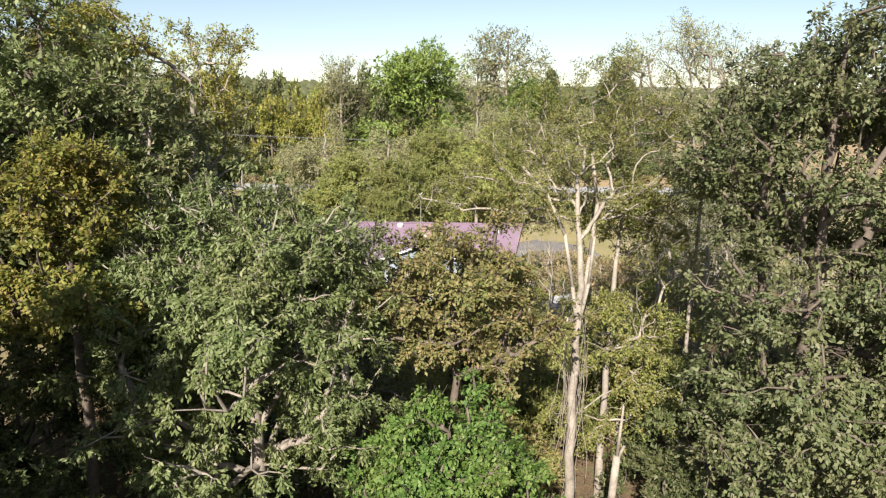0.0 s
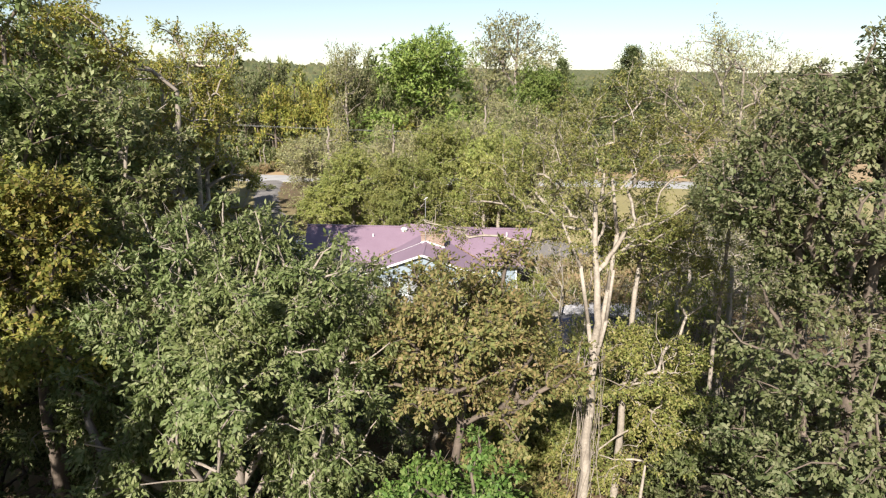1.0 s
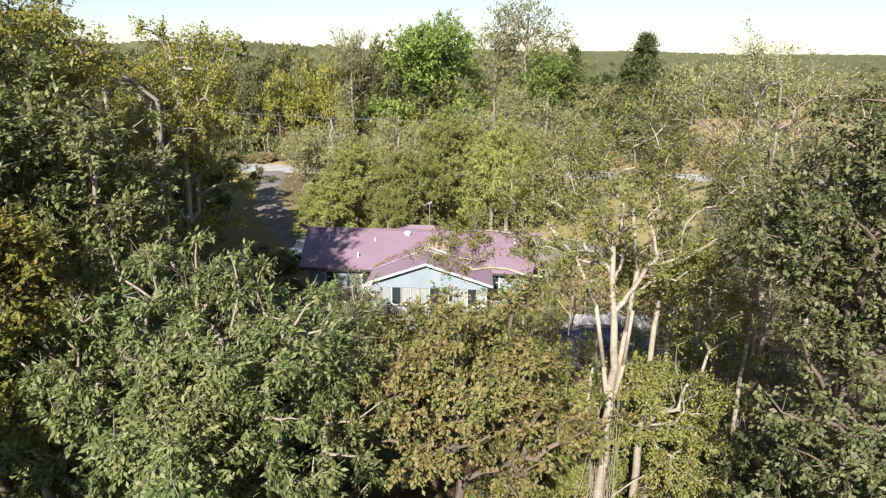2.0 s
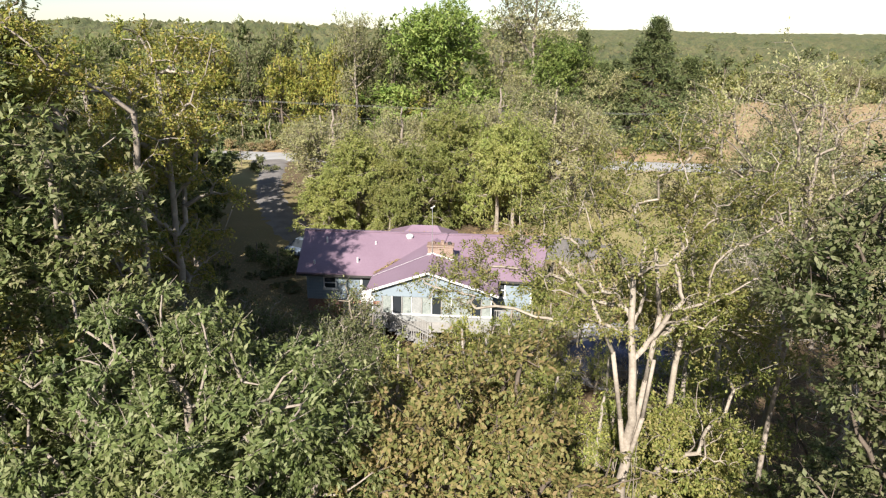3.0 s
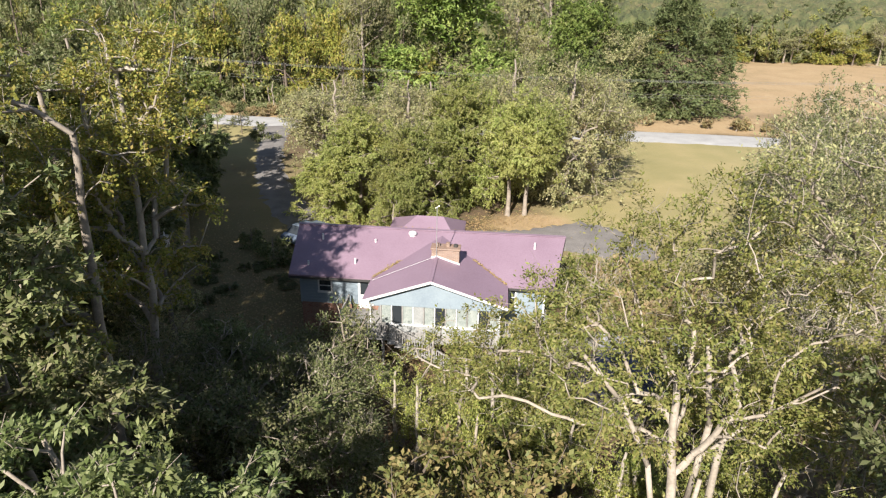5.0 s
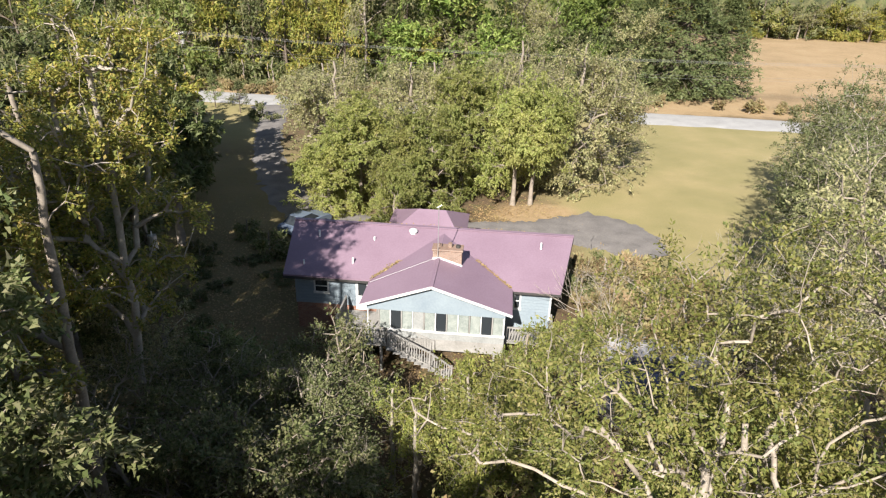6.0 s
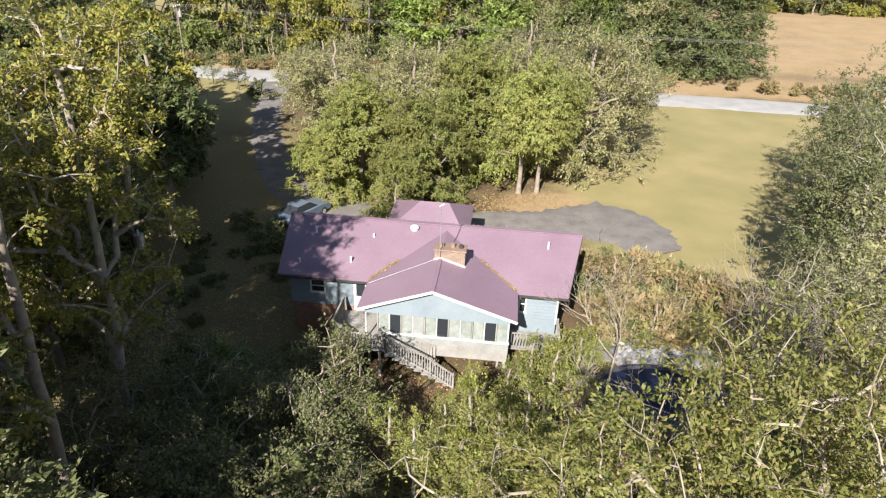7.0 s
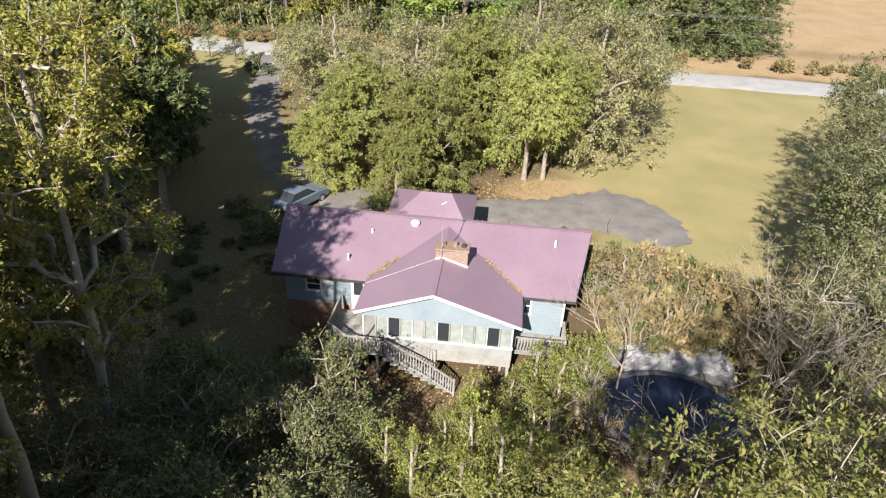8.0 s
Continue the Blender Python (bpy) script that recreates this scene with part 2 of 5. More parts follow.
def tree_meshes(name, seed, trunk, lobes, clumps, per, size, r0, droop=0.25, spray=0.75, aspect=0.55, bare=0.0, r_tip=0.018, twigs=9, reach=0.35, fine=True, flat=0.6):
    """Trunk, limbs and crown of one tree; trunk: places from the root up."""
    rng = np.random.default_rng(seed)
    trunk = np.array(trunk, float)
    s = np.linspace(0, 1, len(trunk))
    dense = np.linspace(0, 1, 3 * len(trunk))
    trunk = np.stack([np.interp(dense, s, trunk[:, i]) for i in range(3)], 1)
    trunk[1:-1] += rng.normal(0, 0.05 * r0 / 0.2, (len(trunk) - 2, 3)) * np.array([1, 1, 0.2])
    tips = lobe_points(rng, lobes, clumps, flat)
    nodes, parent, count = grow(rng, trunk, tips, reach)
    rad = np.minimum(r_tip * count ** 0.48, r0 * 0.5)
    nt = len(trunk)
    tr = r0 * (1 - 0.62 * np.linspace(0, 1, nt)) * (1 + 0.45 * np.exp(-np.linspace(0, 14, nt)))
    wood = tubes(trunk[None], tr[None], 10)
    idx = np.arange(nt, len(nodes))
    pa = parent[idx]
    r_a = np.where(pa < nt, np.minimum(rad[idx] * 1.1, tr[np.minimum(pa, nt - 1)] * 0.9), np.minimum(rad[pa], rad[idx] * 1.5))
    paths = np.stack([nodes[pa], nodes[idx]], 1)
    limb = tubes(paths, np.stack([r_a, rad[idx]], 1), 4 if fine else 3)
    middle = np.average(np.array(lobes)[:, :3], axis=0) - np.array([0, 0, 1.0])
    live = tips[rng.random(len(tips)) >= bare]
    crown = leaf_mesh(rng, live, middle, per, size, spray, droop, aspect, twigs, not fine)
    # fine twigs at every tip
    k = 2
    d = rng.normal(0, 1, (len(tips), k, 3)) + 0.8 * ((tips - middle) / (np.linalg.norm(tips - middle, axis=1, keepdims=True) + 1e-6))[:, None]
    d /= np.linalg.norm(d, axis=2, keepdims=True)
    ends = tips[:, None] + d * spray * rng.uniform(0.6, 1.3, (len(tips), k, 1))
    tw = np.stack([np.repeat(tips[:, None], k, 1), ends], 2).reshape(-1, 2, 3)
    twig = tubes(tw, np.tile(np.array([[r_tip * 0.7, r_tip * 0.25]]), (len(tw), 1)), 3)
    if fine is None:
        limb = (limb[0][:0], limb[1][:0])
    if not fine:
        twig = (twig[0][:0], twig[1][:0])
    lv = np.concatenate([limb[0], twig[0]])
    lf = np.concatenate([limb[1], twig[1] + len(limb[0])])
    wv = np.concatenate([wood[0], lv])
    wf = np.concatenate([wood[1], lf + len(wood[0])])
    return smooth(raw_mesh(name + "_trunk", wv, wf)), raw_mesh(name + "_crown", *crown)


def plant(name, m, label, meshes, bark, leaves, group="", category="tree"):
    t = thing(name, m, label, category, group)
    child("trunk", meshes[0], bark, t)
    child("crown", meshes[1], leaves, t)
    return t


def ground_z(x, y):
    """The lie of the land: level behind the house, falling towards the hollow before it, hills far off."""
    s = np.clip((46.0 - y) / 24.0, 0, 1)
    z = -2.6 * s * s * (3 - 2 * s)
    r = np.hypot(x, y)
    z = z + 0.25 * np.sin(x * 0.11 + 1.3) * np.sin(y * 0.09) * np.clip((y - 120) / 40, 0, 1)
    far = np.clip((y - 500) / 1500, 0, 1)
    z = z + far * (13 + 6 * np.sin(x * 0.0041 + 0.6) + 4 * np.sin(x * 0.011 + 2.0))
    z = z + np.clip((y - 230) / 170, 0, 1) * np.clip((-10 - x) / 110, 0, 1) * 11 * np.clip((1100 - r) / 500, 0, 1)
    return z


# ---- the ground ----
def spaced(lo, hi, near_lo, near_hi, step):
    inner = np.arange(near_lo, near_hi + 0.01, step)
    out, d, p = [], step, near_hi
    while p < hi:
        d *= 1.22
        p = min(p + d, hi)
        out.append(p)
    low, d, p = [], step, near_lo
    while p > lo:
        d *= 1.22
        p = max(p - d, lo)
        low.append(p)
    return np.array(low[::-1] + list(inner) + out)


def soft(v, w=1.0):
    return np.clip(v / w * 0.5 + 0.5, 0, 1)


def make_ground():
    xs, ys = spaced(-3500, 3500, -75, 85, 0.8), spaced(-800, 4200, 8, 165, 0.8)
    X, Y = np.meshgrid(xs, ys)
    near = (np.abs(X) < 90) & (Y > 0) & (Y < 180)
    Z = ground_z(X, Y)
    wob = 0.9 * np.sin(X * 0.7 + np.sin(Y * 0.5) * 2) * np.sin(Y * 0.6 + 1.3 * np.sin(X * 0.31)) + 0.5 * np.sin(X * 1.9 + 0.7 * Y) * np.sin(Y * 1.7 - 0.4 * X)
    Z = Z + np.where(near, 0.03 * wob, 0)
    nx, ny = len(xs), len(ys)
    i = np.arange(ny - 1)[:, None] * nx + np.arange(nx - 1)
    f = np.stack([i, i + 1, i + nx + 1, i + nx], -1).reshape(-1, 4)
    me = smooth(raw_mesh("ground", np.stack([X, Y, Z], -1).reshape(-1, 3), f))
    # how much of each cover grows where: lawn, leaf litter, dry verge and field
    w = wob
    lawn = soft(X - 8.5 + w + 0.12 * (Y - 60), 1.6) * soft(Y - 50 + w, 2) * soft(104.5 - Y, 0.6)
    lawn = np.maximum(lawn, soft(-22 - X + w * 0.6 - 0.28 * (Y - 82), 1.6) * soft(Y - 84, 6) * soft(106 - Y, 0.6))
    lawn = np.maximum(lawn, soft(Y - 150 + w, 4) * soft(-52 - X, 5) * soft(190 - Y, 5))
    lawn = np.maximum(lawn, 0.55 * soft(Y - 36 + 2 * w, 5) * soft(-10 - X + w, 3) * soft(85 - Y, 6))
    verge = soft(Y - 109.5 + w, 1.2) * soft(125 - Y + w, 4) * soft(X + 75, 6)
    field = soft(X - 42 - 0.1 * (Y - 130) + 1.5 * w, 4) * soft(Y - 126 + w, 4) * soft(212 - Y + w, 4)
    island = soft(4.0 - np.hypot(X - 5.5, 1.5 * (Y - 68.2)) + 0.5 * w, 0.8)
    dry = np.maximum(np.maximum(verge, field), island)
    col = np.stack([lawn, 1 - np.maximum(lawn, dry), dry, np.ones_like(lawn)], -1).reshape(-1, 4).astype(np.float32)
    att = me.color_attributes.new("cover", "FLOAT_COLOR", "POINT")
    att.data.foreach_set("color", col.ravel())
    m = Nodes("mixed_ground")
    p = m.world_place()
    cov = m.add("ShaderNodeVertexColor")
    cov.layer_name = "cover"
    sep = m.add("ShaderNodeSeparateColor")
    m.link(cov.outputs[0], sep.inputs[0])
    n1, n2, n3 = m.noise(p, 0.16, 3), m.noise(p, 1.4, 5, 0.65), m.noise(p, 9.0, 4, 0.7)
    grass = m.mix(n2, m.ramp(n1, [(0.3, (0.2, 0.185, 0.07)), (0.5, (0.28, 0.24, 0.105)), (0.7, (0.38, 0.3, 0.15))]), (0.29, 0.245, 0.11))
    litter = m.ramp(m.mix(0.5, n2, n3), [(0.33, (0.05, 0.036, 0.022)), (0.5, (0.13, 0.085, 0.045)), (0.68, (0.2, 0.13, 0.07))])
    moss = m.mix(m.ramp(n2, [(0.5, (0, 0, 0)), (0.62, (0.6, 0.6, 0.6))]), litter, (0.07, 0.085, 0.025))
    tan = m.ramp(m.mix(0.5, n1, n2), [(0.34, (0.27, 0.2, 0.1)), (0.5, (0.36, 0.25, 0.135)), (0.68, (0.4, 0.3, 0.17))])
    c = m.mix(sep.outputs[0], moss, grass)
    c = m.mix(sep.outputs[2], c, tan)
    c = m.mix(m.ramp(n3, [(0.3, (0.35, 0.35, 0.35)), (0.6, (0, 0, 0))]), c, (0.4, 0.38, 0.36), "MULTIPLY")
    m.colour(c)
    m.rough(0.95)
    m.bump(n3, 0.6, 0.05)
    me.materials.append(m.mat)
    return tagged(new("ground", me), "open country ground with lawn, leaf litter and tan dry grass", "ground", kind="structure")


ground = make_ground()


def ribbon(name, centre, widths, lift, material, label, category, rough_edge=0.0, seed=1):
    """A road or path that lies on the ground along a line of places."""
    rng = np.random.default_rng(seed)
    c = np.array(centre, float)
    t = np.linspace(0, len(c) - 1, 14 * len(c))
    k = np.arange(len(c))
    # smooth the line with a small moving mean
    line = np.stack([np.interp(t, k, c[:, i]) for i in range(2)], 1)
    w = np.interp(t, k, widths)
    pad = np.pad(line, ((6, 6), (0, 0)), mode="edge")
    line = np.stack([np.convolve(pad[:, i], np.ones(13) / 13, "valid") for i in range(2)], 1)
    d = np.gradient(line, axis=0)
    d /= np.linalg.norm(d, axis=1, keepdims=True)
    nrm = np.stack([-d[:, 1], d[:, 0]], 1)
    across = np.linspace(-0.5, 0.5, 9)
    P = line[:, None] + nrm[:, None] * (across[None, :, None] * w[:, None, None])
    edge = rough_edge * rng.normal(0, 1, (len(line), 2))
    P[:, 0] += nrm * edge[:, :1]
    P[:, -1] += nrm * edge[:, 1:]
    Z = ground_z(P[..., 0], P[..., 1]) + lift + 0.05 * (1 - (2 * across) ** 2)[None]
    Z[:, 0] -= 0.09
    Z[:, -1] -= 0.09
    n, k = P.shape[:2]
    i = np.arange(n - 1)[:, None] * k + np.arange(k - 1)
    f = np.stack([i, i + 1, i + k + 1, i + k], -1).reshape(-1, 4)[:, ::-1]
    me = smooth(raw_mesh(name, np.concatenate([P, Z[..., None]], -1).reshape(-1, 3), f))
    me.materials.append(material)
    return tagged(new(name, me), label, category, kind="structure")


ASPHALT = weathered("sun_bleached_asphalt", (0.27, 0.265, 0.26), (0.4, 0.39, 0.38), 0.5, 0.9, 0.3, 20)
GRAVEL = weathered("grey_gravel", (0.115, 0.105, 0.1), (0.235, 0.215, 0.2), 0.7, 0.95, 0.6, 14, distance=0.03)
road = ribbon("road", [(-320, 150), (-150, 124), (-80, 115), (-46, 109.7), (-20, 107.6), (10, 107), (35, 106.2), (55, 103.3), (90, 97), (200, 60), (400, -60)], [7] * 11, 0.09, ASPHALT, "sun-bleached pale grey asphalt country road", "road")
drive = ribbon("driveway", [(-29.5, 105.5), (-28, 101.5), (-25.5, 92), (-23, 83), (-19, 73.5), (-14.5, 66), (-8, 63.5), (0, 63.6), (6, 64.4), (10.2, 65.6), (12.6, 63.4), (14.6, 60.0)], [6, 4.5, 3.2, 3.2, 3.4, 4.2, 4.6, 4.6, 5, 7.6, 6.4, 2.6], 0.08, GRAVEL, "worn grey gravel driveway strewn with leaves", "driveway", 0.25)


# ---- the house ----
ROOF = weathered("plum_painted_metal", (0.2, 0.132, 0.172), (0.265, 0.186, 0.236), 0.35, 0.55, 0.06, 30)
SIDING = weathered("pale_blue_siding", (0.2, 0.245, 0.285), (0.27, 0.32, 0.355), 0.8, 0.7, 0.15, 12)
WHITE = weathered("white_trim_paint", (0.52, 0.52, 0.51), (0.7, 0.7, 0.69), 1.2, 0.6, 0.1, 12)
DARK = weathered("dark_trim_and_shade", (0.03, 0.03, 0.03), (0.06, 0.055, 0.05), 1.0, 0.8)
GREYWOOD = weathered("weathered_deck_wood", (0.2, 0.19, 0.175), (0.36, 0.345, 0.325), 1.5, 0.9, 0.4, 12)
GALV = weathered("galvanised_metal", (0.5, 0.5, 0.5), (0.7, 0.7, 0.7), 2.0, 0.4, 0.05, 8, 0.7)
KNEE = weathered("off_white_boards", (0.22, 0.225, 0.22), (0.34, 0.345, 0.335), 1.5, 0.8, 0.2, 8)
CURTAIN = weathered("pale_curtain", (0.16, 0.19, 0.18), (0.34, 0.36, 0.33), 2.5, 0.9, 0.2, 8)
POLEWOOD = weathered("creosoted_pole", (0.12, 0.1, 0.085), (0.26, 0.22, 0.19), 2.0, 0.9, 0.4, 10)


def brick_material(name, a, b, mortar):
    m = Nodes(name)
    t = m.add("ShaderNodeTexBrick", Scale=1.0)
    t.inputs["Brick Width"].default_value, t.inputs["Row Height"].default_value = 0.22, 0.075
    t.inputs["Mortar Size"].default_value = 0.008
    t.inputs["Color1"].default_value, t.inputs["Color2"].default_value, t.inputs["Mortar"].default_value = (*a, 1), (*b, 1), (*mortar, 1)
    sep = m.add("ShaderNodeSeparateXYZ")
    m.link(m.coords(), sep.inputs[0])
    add = m.add("ShaderNodeMath")
    m.link(sep.outputs[0], add.inputs[0])
    m.link(sep.outputs[1], add.inputs[1])
    com = m.add("ShaderNodeCombineXYZ")
    m.link(add.outputs[0], com.inputs[0])
    m.link(sep.outputs[2], com.inputs[1])
    m.link(com.outputs[0], t.inputs["Vector"])
    n = m.noise(m.world_place(), 3.0)
    m.colour(m.mix(0.35, t.outputs[0], m.ramp(n, [(0.3, (0.4, 0.4, 0.4)), (0.7, (1, 1, 1))]), "MULTIPLY"))
    m.rough(0.9)
    m.bump(t.outputs["Fac"], -0.4, 0.01)
    return m.mat


BRICK = brick_material("red_brown_brick", (0.25, 0.1, 0.06), (0.34, 0.16, 0.1), (0.32, 0.28, 0.24))
CHIMNEY_BRICK = brick_material("tan_orange_brick", (0.23, 0.145, 0.105), (0.31, 0.205, 0.155), (0.36, 0.32, 0.28))


def glass_material():
    m = Nodes("dark_window_glass")
    m.colour((0.03, 0.035, 0.04))
    m.rough(0.06)
    return m.mat


GLASS = glass_material()
HOUSE = pose(-10.57, 47.46, 0, 0, 0, -2.0)
LEN, EAVE, RUN, RISE = 15.91, 3.77, 4.59, 1.55
RIDGE = EAVE + RISE


def slab(outline, thick):
    """A sheet of even thickness below an outline of places."""
    bm = bmesh.new()
    top = [bm.verts.new(p) for p in outline]
    low = [bm.verts.new((p[0], p[1], p[2] - thick)) for p in outline]
    bm.faces.new(top)
    bm.faces.new(low[::-1])
    n = len(top)
    for i in range(n):
        bm.faces.new((top[i], low[i], low[(i + 1) % n], top[(i + 1) % n]))
    return bm


def prism(outline, z0, z1):
    """An upright block over a plan outline; z1 may differ per corner."""
    bm = bmesh.new()
    low = [bm.verts.new((p[0], p[1], z0)) for p in outline]
    top = [bm.verts.new((p[0], p[1], z)) for p, z in zip(outline, z1 if isinstance(z1, (list, tuple)) else [z1] * len(outline))]
    bm.faces.new(low[::-1])
    bm.faces.new(top)
    n = len(low)
    for i in range(n):
        bm.faces.new((low[i], low[(i + 1) % n], top[(i + 1) % n], top[i]))
    return bm


def window(house, u0, u1, z0, z1, v, name="window"):
    """A sash window in a wall that faces the hollow."""
    w = bmesh.new()
    t = 0.09
    for a in ((u0, u0 + t, z0, z1), (u1 - t, u1, z0, z1), (u0, u1, z1 - t, z1 + 0.03), (u0 - 0.04, u1 + 0.04, z0 - 0.05, z0 + t)):
        box(w, a[0], a[1], v - 0.07, v - 0.005, a[2], a[3])
    f = part(name, w, WHITE, house, "white-framed sash window")
    zm = (z0 + z1) / 2
    part("sash_bar", boxed(u0 + t, u1 - t, v - 0.055, v - 0.012, zm - 0.03, zm + 0.03), WHITE, f)
    for a, b in ((z0 + t, zm - 0.03), (zm + 0.03, z1 - t)):
        part("pane", boxed(u0 + t, u1 - t, v - 0.03, v - 0.01, a, b), GLASS, f)
    return f


def make_house():
    h = thing("house", HOUSE, "single-storey house with plum metal roof and pale blue siding", "house")
    # main roof: two slopes whose ridge runs out past the gables
    e0, e1, r0, r1 = 0.0, LEN, -0.58, LEN + 0.9
    front = part("roof", slab([(e0, 0, EAVE), (e1, 0, EAVE), (r1, RUN, RIDGE), (r0, RUN, RIDGE)], 0.1), ROOF, h, "plum painted metal roof slope")
    part("roof", slab([(r0, RUN + 0.004, RIDGE), (r1, RUN + 0.004, RIDGE), (e1, RUN + 3.7, RIDGE - 1.9), (e0, RUN + 3.7, RIDGE - 1.9)], 0.1), ROOF, h, "plum painted metal roof slope")
    cap = bmesh.new()
    beam(cap, (r0, RUN, RIDGE + 0.015), (r1, RUN, RIDGE + 0.015), 0.3, 0.05)
    part("ridge_cap", cap, ROOF, front)
    fas = bmesh.new()
    beam(fas, (e0, 0.012, EAVE - 0.17), (e1, 0.012, EAVE - 0.17), 0.03, 0.16)
    # near-black colour also stands in for the shadow line under the eave
    part("fascia", fas, DARK, h, "dark eave board with gutter shadow put into its colour")
    for a, b in (((e0, 0, EAVE), (r0, RUN, RIDGE)), ((e1, 0, EAVE), (r1, RUN, RIDGE))):
        v = bmesh.new()
        beam(v, (a[0], a[1], a[2] - 0.19), (b[0], b[1], b[2] - 0.19), 0.04, 0.16)
        part("barge_board", v, DARK, h)
    # walls
    w0, w1, f0, f1 = 0.55, LEN - 0.45, 0.45, RUN + 3.35
    top = EAVE + RISE * f0 / RUN - 0.12
    t = 0.2

    def wall(name, u0, u1, v0, v1, z0, z1, mat, label=""):
        return part(name, boxed(u0, u1, v0, v1, z0, z1), mat, h, label)

    wall("wall", w0, w1, f0, f0 + t, 1.75, top, SIDING, "pale blue lap-sided wall")
    wall("wall", w0, w1, f1 - t, f1, 0.0, RIDGE - 1.95, SIDING)
    for u in (w0, w1 - t):
        part("gable_wall", prism([(u, f0 + t), (u + t, f0 + t), (u + t, RUN), (u, RUN)], 0.0, [top, top, RIDGE - 0.15, RIDGE - 0.15]), SIDING, h)
        part("gable_wall", prism([(u, RUN), (u + t, RUN), (u + t, f1 - t), (u, f1 - t)], 0.0, [RIDGE - 0.15, RIDGE - 0.15, RIDGE - 1.85, RIDGE - 1.85]), SIDING, h)
    wall("foundation", w0 + 0.02, 11.6, f0 + 0.04, f0 + t + 0.1, -1.6, 1.75, BRICK, "red-brown brick basement wall")
    wall("wall", 11.6, w1 - 0.02, f0 + 0.04, f0 + t + 0.1, -1.6, 1.75, SIDING, "pale blue lower wall")
    for i in range(9):
        z = 1.8 + 0.2 * i
        part("siding_board", prism([(w0 - 0.004, f0 - 0.022), (w1 + 0.004, f0 - 0.022), (w1 + 0.004, f0 - 0.001), (w0 - 0.004, f0 - 0.001)], z, z + 0.19), SIDING, h)
    for u in (w0 - 0.01, w1 - 0.09):
        wall("corner_board", u, u + 0.1, f0 - 0.05, f0 - 0.024, 1.75, top, WHITE if u > 5 else SIDING)
    window(h, 1.67, 2.56, 2.51, 3.41, f0 - 0.022)
    window(h, 13.3, 13.75, 2.35, 3.45, f0 - 0.022)
    # back door of the left wing, beside the deck
    door = part("door", boxed(4.15, 4.95, f0 - 0.06, f0 - 0.024, 1.55, 3.5), WHITE, h, "white back door in shade")
    part("pane", boxed(4.3, 4.8, f0 - 0.075, f0 - 0.061, 2.5, 3.35), GLASS, door)
    part("corner_board", boxed(4.98, 5.1, f0 - 0.07, f0 - 0.024, 1.75, top), WHITE, h, "white door post")
    # porch roof with its gable to the hollow
    pc, pv, pa, pe = 8.92, -2.82, 5.15, EAVE
    wide = {-1: 3.85, 1: 4.3}
    back_v = (pa - EAVE) / RISE * RUN
    k = (pa - pe) / wide[1]
    for s in (-1, 1):
        pw = wide[s]
        o = [(pc, pv, pa), (pc, back_v, pa + 0.004), (pc + s * pw, -0.02, pe), (pc + s * pw, pv, pe)]
        o = [(x, y, z + 0.02) for x, y, z in o]
        part("porch_roof", slab(o if s > 0 else o[::-1], 0.09), ROOF, h, "plum metal roof of the porch gable")
        b = bmesh.new()
        beam(b, (pc, pv - 0.02, pa - 0.06), (pc + s * pw, pv - 0.02, pe - 0.06), 0.04, 0.14)
        part("barge_board", b, WHITE, h, "white barge board")
    beam_cap = bmesh.new()
    beam(beam_cap, (pc, pv, pa + 0.03), (pc, 0.56, pa + 0.03), 0.2, 0.03)
    part("ridge_cap", beam_cap, ROOF, h)
    gv = pv + 0.3
    gz = pe - 0.38
    ua, ub = pc - wide[-1] + 0.35, pc + wide[1] - 0.35
    zt = pa - 0.12
    part("porch_gable", prism([(ua, gv), (pc, gv), (ub, gv), (ub, gv + 0.12), (pc, gv + 0.12), (ua, gv + 0.12)], gz, [pe + 0.02, zt, pe + 0.02, pe + 0.02, zt, pe + 0.02]), SIDING, h, "pale blue boarded gable")
    # porch: floor, knee wall, posts and screens
    fl = 1.75
    part("porch_floor", boxed(ua, ub, gv, 0.42, fl - 0.25, fl), GREYWOOD, h)
    part("knee_wall", boxed(ua + 1.15, ub, gv + 0.01, gv + 0.11, fl, fl + 0.42), KNEE, h, "off-white boarded knee wall")
    part("sill_board", boxed(ua + 1.1, ub + 0.03, gv - 0.04, gv + 0.13, fl + 0.42, fl + 0.5), WHITE, h)
    n = 12
    us = [ua + 0.05 + i * ((ub - ua) - 0.1) / n for i in range(n + 1)]
    for i, u in enumerate(us):
        part("porch_post", boxed(u - 0.032, u + 0.032, gv + 0.012, gv + 0.108, fl if i < 2 else fl + 0.5, gz), WHITE if i % 2 == 0 else GREYWOOD, h)
    for i in range(1, n):
        m = (CURTAIN, CURTAIN, GLASS, CURTAIN, KNEE, CURTAIN, GLASS, CURTAIN)[(i * 3) % 8]
        part("screen_panel", boxed(us[i] + 0.05, us[i + 1] - 0.05, gv + 0.05, gv + 0.075, fl + 0.5, gz), m, h, "pale curtained porch screen" if m is CURTAIN else "")
    for v0 in (-1.9, -1.0):
        part("side_screen", boxed(ub - 0.07, ub - 0.04, v0, v0 + 0.7, fl + 0.5, gz), CURTAIN, h)
    for v0 in (gv + 0.1, -1.2, 0.2):
        part("porch_post", boxed(ub - 0.1, ub, v0, v0 + 0.1, fl, gz + 0.12), WHITE, h)
        part("support_post", boxed(ub - 0.2, ub - 0.06, v0, v0 + 0.14, -2.2, fl - 0.25), GREYWOOD, h)
        part("support_post", boxed(ua + 0.1, ua + 0.24, v0, v0 + 0.14, -2.2, fl - 0.25), GREYWOOD, h)
